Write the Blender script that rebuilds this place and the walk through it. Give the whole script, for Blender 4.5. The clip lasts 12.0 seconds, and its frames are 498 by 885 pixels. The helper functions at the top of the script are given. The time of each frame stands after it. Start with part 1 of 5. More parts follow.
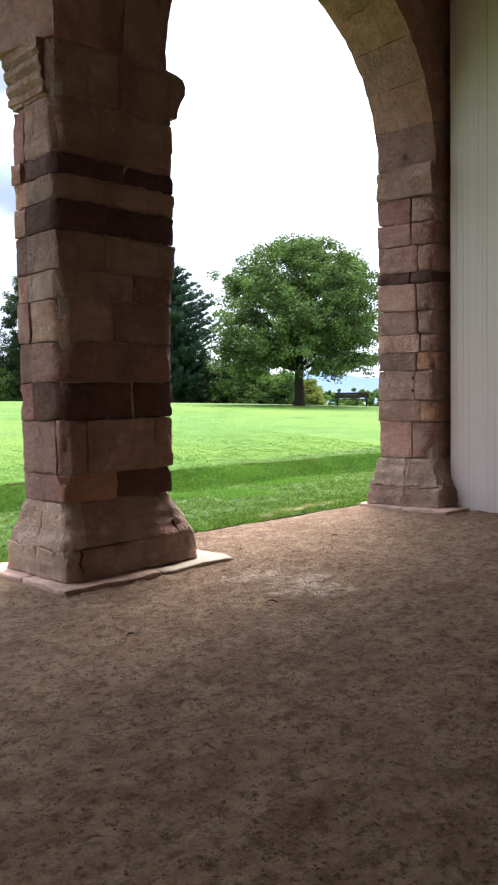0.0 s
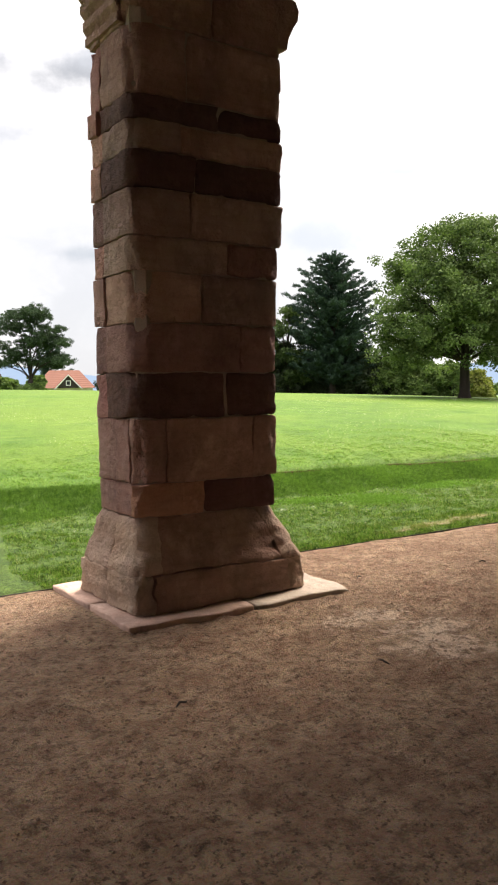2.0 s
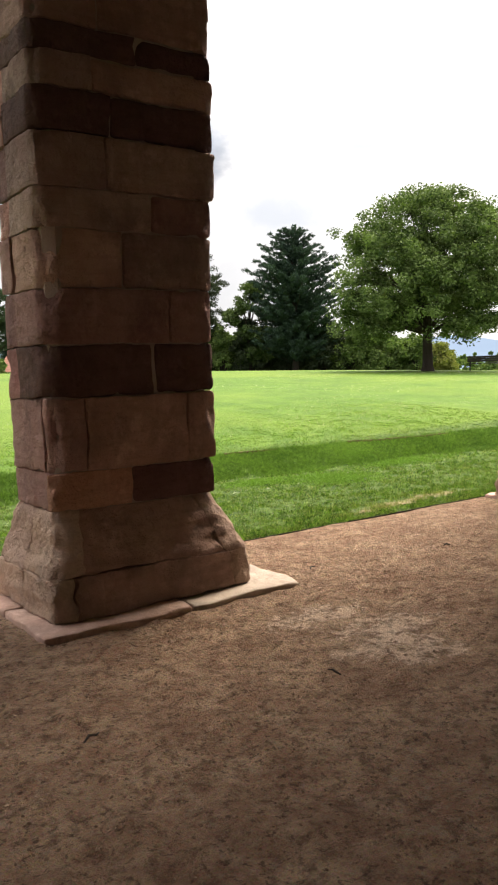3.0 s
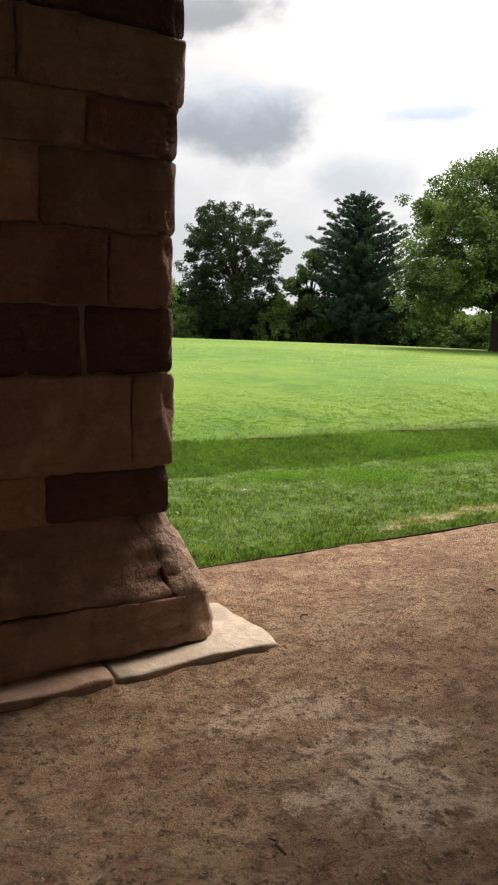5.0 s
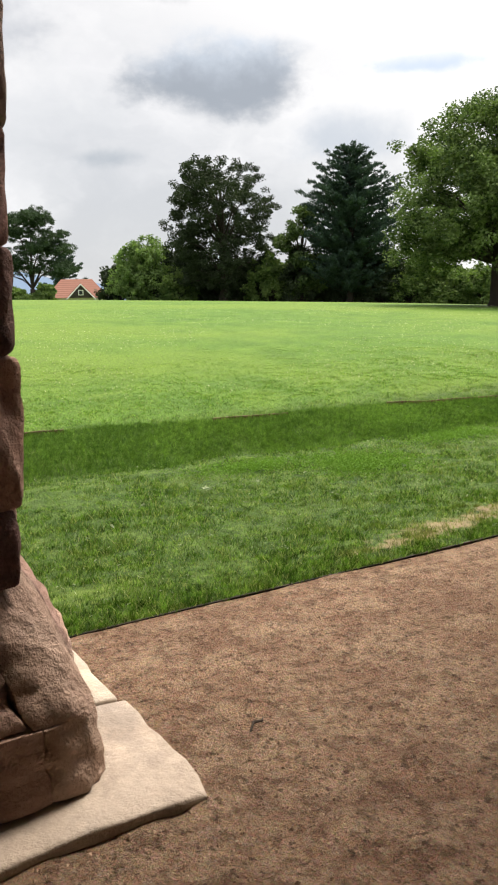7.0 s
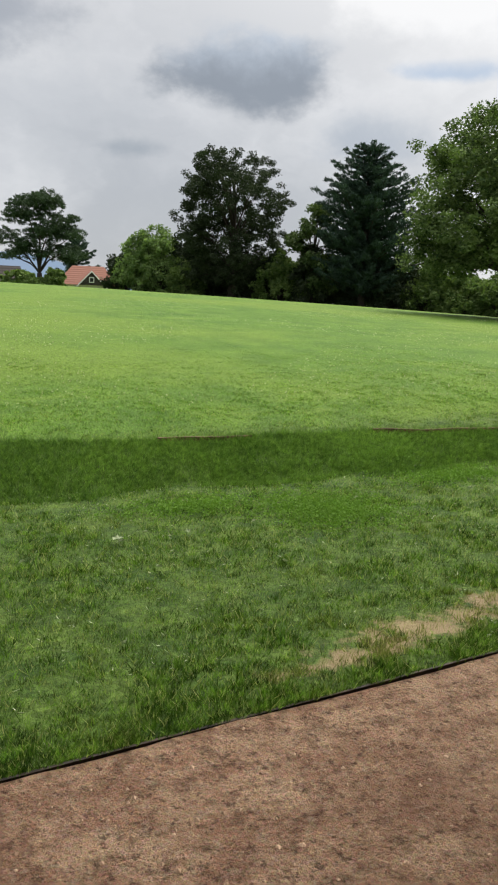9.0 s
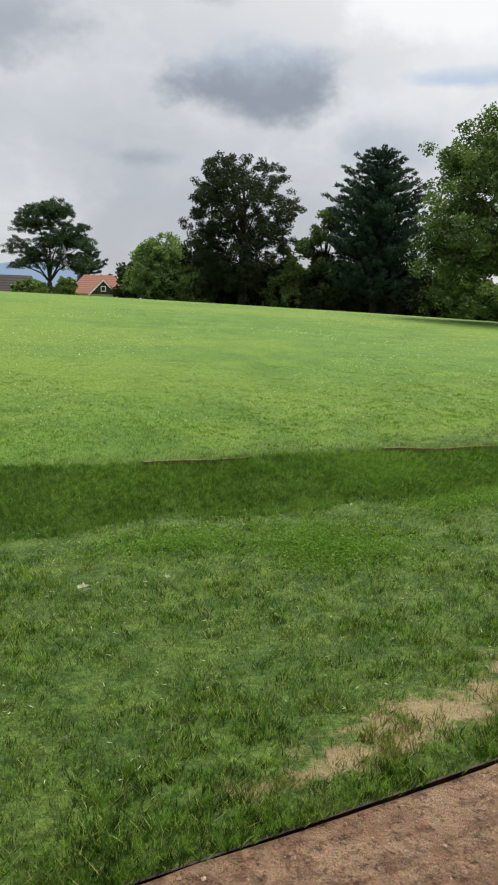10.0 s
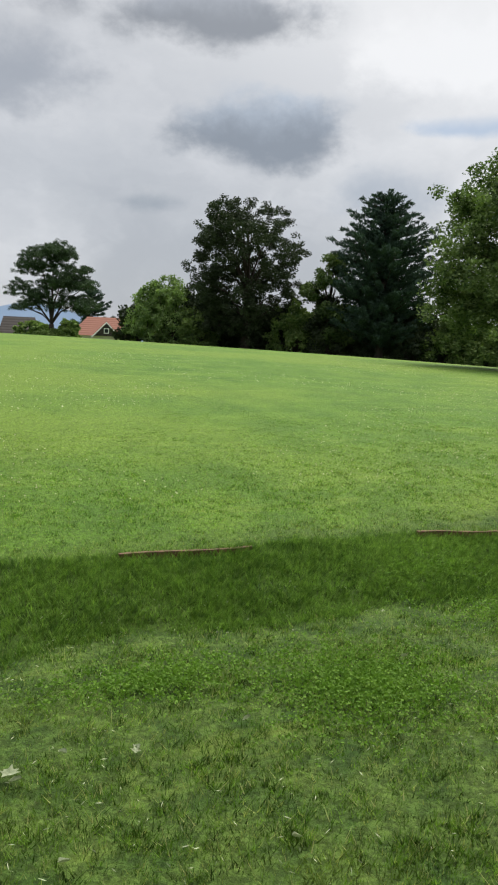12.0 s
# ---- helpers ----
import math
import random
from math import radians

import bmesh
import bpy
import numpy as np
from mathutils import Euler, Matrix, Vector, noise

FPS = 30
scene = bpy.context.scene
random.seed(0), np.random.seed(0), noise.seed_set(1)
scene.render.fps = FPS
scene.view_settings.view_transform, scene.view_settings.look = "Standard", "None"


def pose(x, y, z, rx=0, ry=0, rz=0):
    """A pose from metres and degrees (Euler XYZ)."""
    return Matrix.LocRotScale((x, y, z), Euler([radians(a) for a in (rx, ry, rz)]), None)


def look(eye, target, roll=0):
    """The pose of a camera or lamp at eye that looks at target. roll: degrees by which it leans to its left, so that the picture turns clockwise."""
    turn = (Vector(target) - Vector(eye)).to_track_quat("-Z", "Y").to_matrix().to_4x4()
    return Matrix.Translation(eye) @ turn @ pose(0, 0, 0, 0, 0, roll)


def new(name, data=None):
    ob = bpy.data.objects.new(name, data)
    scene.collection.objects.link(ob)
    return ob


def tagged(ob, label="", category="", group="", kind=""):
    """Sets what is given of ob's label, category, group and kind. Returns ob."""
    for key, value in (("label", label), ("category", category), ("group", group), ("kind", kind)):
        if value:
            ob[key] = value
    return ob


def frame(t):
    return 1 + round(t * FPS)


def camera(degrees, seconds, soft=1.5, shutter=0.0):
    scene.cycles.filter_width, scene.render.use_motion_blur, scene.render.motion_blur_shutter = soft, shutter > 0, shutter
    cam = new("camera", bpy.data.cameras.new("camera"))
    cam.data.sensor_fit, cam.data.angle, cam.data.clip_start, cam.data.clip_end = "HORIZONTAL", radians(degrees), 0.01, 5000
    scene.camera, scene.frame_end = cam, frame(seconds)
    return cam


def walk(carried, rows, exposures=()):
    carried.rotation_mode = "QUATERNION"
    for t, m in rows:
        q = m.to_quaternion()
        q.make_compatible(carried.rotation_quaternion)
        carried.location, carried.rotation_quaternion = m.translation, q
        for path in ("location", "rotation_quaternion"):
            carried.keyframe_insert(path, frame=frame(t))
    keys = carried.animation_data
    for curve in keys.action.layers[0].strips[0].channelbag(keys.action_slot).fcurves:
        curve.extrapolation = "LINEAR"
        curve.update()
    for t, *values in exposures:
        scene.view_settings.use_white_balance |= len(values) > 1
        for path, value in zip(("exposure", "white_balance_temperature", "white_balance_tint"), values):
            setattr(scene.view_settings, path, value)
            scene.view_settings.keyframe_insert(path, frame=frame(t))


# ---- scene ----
cam = camera(34.0, 12.0, 2.1)
METRES, EYE, TILT, LEAN, TURN = 8.9, 1.5, 0.0, 0.0, -44.7
ROWS = [
    (0.0, 0.0, 0.0, 0.0, -0.05, -3.36, 0.91),
    (0.5, 0.0165, 0.038, 0.003, 3.64, -3.1, -0.28),
    (1.0, 0.0201, 0.0825, 0.0016, 4.8, -3.61, 1.64),
    (1.5, 0.0273, 0.1203, -0.0, 8.66, -3.49, 1.87),
    (2.0, 0.037, 0.1548, 0.0018, 11.58, -3.87, 0.66),
    (2.5, 0.0389, 0.1899, 0.0001, 10.51, -4.58, 1.36),
    (3.0, 0.0453, 0.2308, -0.0037, 9.15, -5.41, 2.01),
    (5.0, 0.0663, 0.4067, -0.0007, 13.72, -7.46, -0.5),
    (5.5, 0.059, 0.4555, -0.0018, 15.38, -8.62, 1.89),
    (6.0, 0.0604, 0.5011, -0.0033, 13.07, -9.88, 1.52),
    (6.5, 0.0579, 0.5447, -0.0039, 13.0, -10.15, 0.37),
    (7.0, 0.0551, 0.5871, -0.0034, 13.3, -10.15, 0.99),
    (9.0, 0.0644, 0.7638, -0.003, 14.33, -10.34, -2.46),
    (9.5, 0.0604, 0.8021, -0.0038, 15.71, -10.83, -2.56),
    (10.0, 0.0602, 0.8431, -0.0024, 15.21, -9.86, -1.96),
    (10.5, 0.0551, 0.8817, 0.0002, 16.76, -9.27, -3.06),
    (11.0, 0.037, 0.9175, 0.0006, 19.85, -8.84, -1.61),
    (11.5, 0.0266, 0.9525, 0.0001, 19.5, -7.81, -1.33),
    (12.0, 0.0199, 0.9826, 0.0033, 15.42, -6.92, -2.41),
]
SUN_AZ, SUN_EL = 62.0, 60.0

walk(cam, [(t, pose(0, 0, EYE, TILT, LEAN, TURN) @ pose(METRES * x, METRES * y, METRES * z, 90 + pitch, roll, yaw)) for t, x, y, z, yaw, pitch, roll in ROWS],
     exposures=[(0.0, 1.2, 5850, 10), (1.0, 0.93, 6300, 12), (1.5, 0.82, 6600, 13), (2.5, 0.83, 7000, 13), (4.0, 0.70, 7050, 14), (5.0, 0.50, 6950, 12), (5.5, 0.70, 6900, 12), (6.0, 0.74, 6850, 12),
                (7.0, 0.48, 6800, 11), (9.0, 0.03, 6550, 10), (10.0, 0.02, 6500, 10), (11.0, -0.26, 6450, 10), (11.5, 0.12, 6450, 10), (12.0, -0.04, 6450, 10)])


# ---- node helpers ----
class Net:
    """A short way to write node trees."""

    def __init__(self, tree):
        self.tree = tree
        tree.nodes.clear()

    def add(self, kind, **values):
        n = self.tree.nodes.new(kind)
        for key, value in values.items():
            if key == "op":
                n.operation = value
            elif key == "blend":
                n.blend_type = value
            elif key == "data":
                n.data_type = value
        return n

    def put(self, socket, value):
        if isinstance(value, bpy.types.NodeSocket):
            self.tree.links.new(value, socket)
        elif isinstance(value, (tuple, list)) and len(value) == 3 and socket.type == "RGBA":
            socket.default_value = (*value, 1)
        else:
            socket.default_value = value

    def math(self, op, a, b=0.0, clamp=False):
        n = self.add("ShaderNodeMath", op=op)
        n.use_clamp = clamp
        self.put(n.inputs[0], a)
        self.put(n.inputs[1], b)
        return n.outputs[0]

    def vmath(self, op, a, b=(0, 0, 0)):
        n = self.add("ShaderNodeVectorMath", op=op)
        self.put(n.inputs[0], a)
        self.put(n.inputs[1], b)
        return n.outputs["Value"] if op in ("DOT_PRODUCT", "LENGTH", "DISTANCE") else n.outputs[0]

    def step(self, value, lo, hi, out_lo=0.0, out_hi=1.0):
        n = self.add("ShaderNodeMapRange")
        n.interpolation_type = "SMOOTHSTEP"
        for i, v in enumerate((value, lo, hi, out_lo, out_hi)):
            self.put(n.inputs[i], v)
        return n.outputs[0]

    def mix(self, factor, a, b, blend="MIX"):
        n = self.add("ShaderNodeMix", data="RGBA", blend=blend)
        n.blend_type = blend
        self.put(n.inputs[0], factor)
        self.put(n.inputs[6], a)
        self.put(n.inputs[7], b)
        return n.outputs[2]

    def noise(self, vector, scale, detail=4.0, rough=0.55, out="Fac"):
        n = self.add("ShaderNodeTexNoise")
        self.put(n.inputs["Vector"], vector)
        n.inputs["Scale"].default_value, n.inputs["Detail"].default_value, n.inputs["Roughness"].default_value = scale, detail, rough
        return n.outputs[out]

    def voronoi(self, vector, scale, out="Distance", feature="F1"):
        n = self.add("ShaderNodeTexVoronoi")
        n.feature = feature
        self.put(n.inputs["Vector"], vector)
        n.inputs["Scale"].default_value = scale
        return n.outputs[out]

    def scaled(self, vector, s):
        return self.vmath("MULTIPLY", vector, s)

    def bump(self, height, strength, distance):
        n = self.add("ShaderNodeBump")
        n.inputs["Strength"].default_value, n.inputs["Distance"].default_value = strength, distance
        self.put(n.inputs["Height"], height)
        return n.outputs[0]

    def random(self):
        return self.add("ShaderNodeObjectInfo").outputs["Random"]

    def island(self):
        return self.add("ShaderNodeNewGeometry").outputs["Random Per Island"]

    def place(self):
        return self.add("ShaderNodeNewGeometry").outputs["Position"]

    def local(self):
        return self.add("ShaderNodeTexCoord").outputs["Object"]


def material(name):
    m = bpy.data.materials.new(name)
    m.use_nodes = True
    net = Net(m.node_tree)
    out = net.add("ShaderNodeOutputMaterial")
    return m, net, out


def surface(net, out, colour, rough, normal=None, metal=0.0, spec=0.3):
    b = net.add("ShaderNodeBsdfPrincipled")
    net.put(b.inputs["Base Color"], colour)
    net.put(b.inputs["Roughness"], rough)
    net.put(b.inputs["Metallic"], metal)
    net.put(b.inputs["Specular IOR Level"], spec)
    if normal is not None:
        net.put(b.inputs["Normal"], normal)
    net.put(out.inputs["Surface"], b.outputs[0])
    return b


# ---- sky and sun ----
def toward(az, el):
    a, e = radians(az), radians(el)
    return Vector((math.sin(a) * math.cos(e), math.cos(a) * math.cos(e), math.sin(e)))


world = bpy.data.worlds.new("world")
scene.world = world
world.use_nodes = True
W = Net(world.node_tree)
w_out = W.add("ShaderNodeOutputWorld")
w_sky = W.add("ShaderNodeTexSky")
w_sky.sky_type, w_sky.sun_disc = "NISHITA", False
w_sky.sun_elevation, w_sky.sun_rotation = radians(SUN_EL), radians(SUN_AZ)
w_dir = W.add("ShaderNodeTexCoord").outputs["Generated"]
w_flat = W.scaled(w_dir, (1.0, 1.0, 1.7))
w_warp = W.vmath("ADD", w_flat, W.scaled(W.vmath("SUBTRACT", W.noise(w_flat, 5.0, 5.0, 0.6, "Color"), (0.5, 0.5, 0.5)), (0.22, 0.22, 0.22)))
w_fine = W.noise(w_warp, 3.4, 7.0, 0.55)
w_big = W.noise(W.vmath("ADD", w_flat, (3.1, 0.4, 1.7)), 1.5, 4.0, 0.5)
cover = W.step(W.math("ADD", W.math("MULTIPLY", w_fine, 0.55), W.math("MULTIPLY", w_big, 0.45)), 0.40, 0.62)
cloud_col = W.mix(cover, (0.735, 0.75, 0.78), (0.48, 0.505, 0.545))
# whiter towards the hidden sun
sun_side = W.step(W.vmath("DOT_PRODUCT", w_dir, tuple(toward(SUN_AZ, SUN_EL))), 0.48, 1.0)
cloud_col = W.mix(W.math("MULTIPLY", sun_side, 0.8), cloud_col, (1.5, 1.47, 1.42))
# single darker cumulus undersides and a gap of blue
w_puff = W.noise(W.scaled(w_dir, (1.0, 1.0, 1.5)), 13.0, 8.0, 0.6)
w_soft = W.noise(W.scaled(w_dir, (1.0, 1.0, 1.3)), 4.0, 3.0, 0.5)
w_edge = W.math("ADD", W.math("MULTIPLY", W.math("SUBTRACT", w_puff, 0.5), 1.7), W.math("MULTIPLY", W.math("SUBTRACT", w_soft, 0.5), 1.0))
for az, el, half_w, half_h, tone, amount in (
        (17.0, 12.5, 8.5, 5.0, (0.55, 0.575, 0.61), 0.55), (29.5, 14.0, 7.0, 2.75, (0.26, 0.295, 0.345), 0.92), (21.6, 9.3, 2.9, 1.15, (0.36, 0.40, 0.45), 0.9), (26.0, 20.6, 9.0, 2.1, (0.25, 0.27, 0.30), 0.85),
        (13.0, 17.0, 5.5, 3.6, (0.36, 0.39, 0.44), 0.75), (38.0, 10.5, 4.2, 2.3, (0.44, 0.49, 0.56), 0.75), (9.0, 22.5, 8.0, 2.4, (0.30, 0.32, 0.36), 0.8), (43.0, 14.4, 4.4, 0.75, (0.36, 0.50, 0.70), 0.6),
        (50.0, 25.0, 10.0, 2.6, (0.45, 0.48, 0.53), 0.6), (42.0, 19.2, 8.5, 3.4, (1.0, 1.0, 1.0), 0.85), (48.0, 11.0, 5.0, 1.6, (0.95, 0.95, 0.96), 0.6)):
    c = toward(az, el)
    right = Vector((c.y, -c.x, 0)).normalized()
    up = right.cross(c)
    across = W.math("DIVIDE", W.vmath("DOT_PRODUCT", w_dir, tuple(right)), math.sin(radians(half_w)))
    above = W.math("DIVIDE", W.vmath("DOT_PRODUCT", W.vmath("SUBTRACT", w_dir, tuple(c)), tuple(up)), math.sin(radians(half_h)))
    both = W.add("ShaderNodeCombineXYZ")
    W.put(both.inputs[0], across)
    W.put(both.inputs[1], above)
    far = W.math("ADD", W.vmath("LENGTH", both.outputs[0]), w_edge)
    ahead = W.math("GREATER_THAN", W.vmath("DOT_PRODUCT", w_dir, tuple(c)), 0.5)
    mask = W.math("MULTIPLY", W.step(far, 1.15, 0.40), W.math("MULTIPLY", ahead, amount))
    lit = W.step(W.math("ADD", above, W.math("MULTIPLY", W.math("SUBTRACT", W.noise(w_dir, 20.0, 5.0, 0.6), 0.5), 1.6)), -0.25, 1.15, 0.0, 0.65)
    cloud_col = W.mix(mask, cloud_col, W.mix(lit, tone, tuple(min(0.85, c * 2.5) for c in tone)))
blue_part = W.mix(0.93, W.mix(1.0, w_sky.outputs[0], (0.1, 0.1, 0.1), "MULTIPLY"), cloud_col)
# an overcast sky is brightest overhead
w_z = W.add("ShaderNodeSeparateXYZ")
W.put(w_z.inputs[0], w_dir)
blue_part = W.mix(1.0, blue_part, W.step(w_z.outputs[2], 0.36, 0.95, 1.0, 2.8), "MULTIPLY")
w_bg = W.add("ShaderNodeBackground")
W.put(w_bg.inputs["Color"], blue_part)
w_bg.inputs["Strength"].default_value = 1.0
W.put(w_out.inputs["Surface"], w_bg.outputs[0])

sun = new("sun", bpy.data.lights.new("sun", "SUN"))
sun.data.energy, sun.data.angle, sun.data.color = 4.2, radians(24), (1.0, 0.93, 0.81)
sun.matrix_world = look(tuple(toward(SUN_AZ, SUN_EL) * 60), (0, 0, 0))


# ---- materials ----
def sandstone(name, base, second, dark=0.5, relief=1.0):
    m, n, out = material(name)
    p, r = n.local(), n.random()
    big = n.noise(p, 2.6, 5.0, 0.6)
    grain = n.noise(p, 95.0, 3.0, 0.7)
    bed = n.noise(n.scaled(p, (2.0, 2.0, 16.0)), 1.6, 4.0, 0.6)
    pits = n.step(n.noise(p, 21.0, 4.0, 0.65), 0.60, 0.74)
    col = n.mix(n.step(big, 0.35, 0.68), base, second)
    blotch = n.noise(p, 7.5, 5.0, 0.65)
    col = n.mix(n.math("MULTIPLY", n.step(blotch, 0.5, 0.72), 0.45), col, tuple(c * 0.6 for c in base))
    streaks = n.noise(n.scaled(p, (9.0, 9.0, 0.9)), 1.5, 4.0, 0.6)
    col = n.mix(n.math("MULTIPLY", n.step(streaks, 0.56, 0.7), 0.3), col, tuple(min(1, c * 1.3) for c in second))
    col = n.mix(n.math("MULTIPLY", n.step(bed, 0.45, 0.72), 0.35), col, tuple(c * 0.62 for c in base))
    col = n.mix(n.math("MULTIPLY", pits, 0.45), col, tuple(c * dark for c in base))
    col = n.mix(n.math("MULTIPLY", n.step(grain, 0.5, 0.8), 0.25), col, tuple(min(1, c * 1.5) for c in second))
    # weathering that runs on from stone to stone
    w = n.place()
    soot = n.noise(n.scaled(w, (1.0, 1.0, 0.7)), 2.3, 7.0, 0.7)
    col = n.mix(n.math("MULTIPLY", n.step(soot, 0.47, 0.66), 0.5), col, tuple(c * k for c, k in zip(base, (0.42, 0.46, 0.52))))
    dust = n.noise(n.vmath("ADD", w, (7.3, 2.1, 4.4)), 4.6, 8.0, 0.72)
    col = n.mix(n.math("MULTIPLY", n.step(dust, 0.53, 0.68), 0.38), col, tuple(min(1, c * 1.45 + 0.02) for c in second))
    hue = n.add("ShaderNodeHueSaturation")
    n.put(hue.inputs["Hue"], n.math("ADD", n.math("MULTIPLY", r, 0.02), 0.49))
    n.put(hue.inputs["Value"], n.math("ADD", n.math("MULTIPLY", r, 0.4), 0.8))
    n.put(hue.inputs["Color"], col)
    h = n.math("ADD", n.math("MULTIPLY", n.noise(p, 14.0, 6.0, 0.65), 0.86), n.math("MULTIPLY", grain, 0.14))
    surface(n, out, hue.outputs[0], n.math("ADD", n.math("MULTIPLY", big, 0.15), 0.8), n.bump(h, relief, 0.08), spec=0.12)
    return m


STONE = {
    "brown": sandstone("sandstone_brown", (0.365, 0.207, 0.172), (0.455, 0.285, 0.238)),
    "dark": sandstone("sandstone_dark_purple", (0.120, 0.066, 0.060), (0.165, 0.092, 0.081)),
    "umber": sandstone("sandstone_umber", (0.185, 0.100, 0.086), (0.245, 0.143, 0.122)),
    "pink": sandstone("sandstone_pink", (0.45, 0.222, 0.190), (0.52, 0.295, 0.254)),
    "buff": sandstone("sandstone_buff", (0.43, 0.268, 0.217), (0.505, 0.34, 0.28)),
    "grey": sandstone("sandstone_grey", (0.318, 0.200, 0.170), (0.40, 0.275, 0.236)),
    "orange": sandstone("sandstone_orange", (0.46, 0.235, 0.165), (0.53, 0.305, 0.222)),
    "rose": sandstone("sandstone_rose", (0.375, 0.212, 0.186), (0.45, 0.282, 0.25)),
    "slab": sandstone("paving_sandstone_pale", (0.48, 0.39, 0.315), (0.55, 0.46, 0.38), 0.6, 0.35),
    "redslab": sandstone("paving_sandstone_red", (0.46, 0.29, 0.235), (0.52, 0.36, 0.295), 0.6, 0.4),
    "blush": sandstone("sandstone_pale_pink", (0.54, 0.290, 0.248), (0.61, 0.37, 0.322)),
    "worn": sandstone("sandstone_worn_pale", (0.53, 0.365, 0.272), (0.61, 0.45, 0.348), 0.55),
}

mortar, n, out = material("lime_mortar")
p = n.place()
surface(n, out, n.mix(n.noise(p, 9.0), (0.30, 0.22, 0.18), (0.46, 0.37, 0.31)), 0.95, n.bump(n.noise(p, 70.0, 5.0, 0.7), 0.8, 0.012), spec=0.1)

plaster, n, out = material("combed_lime_plaster")
p = n.place()
stripes = n.noise(n.scaled(p, (1.0, 20.0, 0.16)), 1.0, 3.0, 0.6)
groove = n.step(n.noise(n.scaled(p, (1.0, 62.0, 0.10)), 1.0, 2.0, 0.5), 0.60, 0.68)
col = n.mix(n.noise(p, 1.3, 5.0, 0.6), (0.66, 0.575, 0.555), (0.77, 0.68, 0.66))
col = n.mix(n.math("MULTIPLY", groove, 0.55), col, (0.30, 0.27, 0.235))
col = n.mix(n.math("MULTIPLY", n.step(stripes, 0.5, 0.8), 0.3), col, (0.66, 0.62, 0.55))
surface(n, out, col, 0.9, n.bump(n.math("SUBTRACT", n.noise(p, 40.0, 4.0), n.math("MULTIPLY", groove, 1.2)), 0.5, 0.008), spec=0.15)

# timber of the unseen ceiling, paled to bounce light onto pier and floor
ceiling_mat, n, out = material("pale_bounce_timber_ceiling")
p = n.place()
surface(n, out, n.mix(n.noise(n.scaled(p, (1.0, 18.0, 1.0)), 1.2, 6.0, 0.6), (0.34, 0.25, 0.17), (0.50, 0.38, 0.27)), 0.7, n.bump(n.noise(n.scaled(p, (1, 30, 1)), 2.0), 0.3, 0.01))

roof_mat, n, out = material("grey_roof_covering")
p = n.place()
surface(n, out, n.mix(n.noise(p, 2.0, 6.0, 0.7), (0.11, 0.10, 0.095), (0.19, 0.17, 0.16)), 0.8, n.bump(n.noise(p, 12.0), 0.5, 0.02))

gravel_mat, n, out = material("compacted_crushed_gravel")
p = n.place()
big = n.noise(p, 0.75, 5.0, 0.6)
mid = n.noise(n.scaled(p, (1.0, 1.3, 1.0)), 3.6, 9.0, 0.76)
clod = n.noise(p, 12.0, 9.0, 0.74)
fine = n.noise(p, 60.0, 5.0, 0.75)
cell = n.voronoi(p, 150.0, "Color")
col = n.mix(n.step(mid, 0.38, 0.64), (0.44, 0.258, 0.166), (0.70, 0.478, 0.314))
col = n.mix(n.math("MULTIPLY", n.step(big, 0.45, 0.62), 0.35), col, (0.68, 0.47, 0.32))
col = n.mix(n.math("MULTIPLY", n.step(clod, 0.48, 0.60), 0.60), col, (0.150, 0.080, 0.050))
col = n.mix(n.math("MULTIPLY", n.step(n.noise(p, 19.0, 8.0, 0.74), 0.53, 0.61), 0.7), col, (0.55, 0.395, 0.275))
col = n.mix(n.math("MULTIPLY", n.step(n.noise(p, 26.0, 7.0, 0.72), 0.55, 0.62), 0.7), col, (0.075, 0.042, 0.029))
col = n.mix(n.math("MULTIPLY", n.step(fine, 0.55, 0.72), 0.35), col, (0.14, 0.085, 0.056))
col = n.mix(n.math("MULTIPLY", n.step(n.noise(p, 42.0, 6.0, 0.75), 0.60, 0.66), 0.65), col, (0.60, 0.44, 0.31))
col = n.mix(0.12, col, n.mix(1.0, col, cell, "OVERLAY"))
damp = n.step(n.noise(p, 1.7, 6.0, 0.68), 0.50, 0.64)
col = n.mix(n.math("MULTIPLY", damp, 0.32), col, (0.25, 0.125, 0.080))
# pale dusty scuffs beside the pier, with ragged edges
scuff_edge = n.math("MULTIPLY", n.math("SUBTRACT", n.noise(p, 4.5, 9.0, 0.74), 0.5), 4.4)
scuff_dust = n.math("MULTIPLY", n.step(n.noise(p, 8.0, 10.0, 0.8), 0.57, 0.49), n.step(clod, 0.60, 0.48))
for cx, cy, rx, ry, amount in ((4.70, 4.74, 0.30, 0.13, 0.9), (4.86, 4.34, 0.26, 0.17, 0.95), (4.66, 4.12, 0.22, 0.13, 0.85), (4.76, 3.94, 0.18, 0.12, 0.8)):
    d = n.vmath("LENGTH", n.scaled(n.vmath("SUBTRACT", p, (cx, cy, 0)), (1 / rx, 1 / ry, 0)))
    col = n.mix(n.math("MULTIPLY", n.math("MULTIPLY", n.step(n.math("ADD", d, scuff_edge), 1.3, 0.9), scuff_dust), amount), col, (0.92, 0.71, 0.55))
h = n.math("ADD", n.math("MULTIPLY", n.voronoi(p, 70.0), 0.25), n.math("ADD", n.math("MULTIPLY", fine, 1.2), n.math("ADD", n.math("MULTIPLY", mid, 2.6), n.math("MULTIPLY", clod, 2.6))))
surface(n, out, col, 0.93, n.bump(h, 1.0, 0.075), spec=0.15)

pebble_mat, n, out = material("mixed_pebbles")
ramp = n.mix(n.island(), (0.22, 0.135, 0.09), (0.48, 0.335, 0.23))
surface(n, out, ramp, 0.85, spec=0.2)


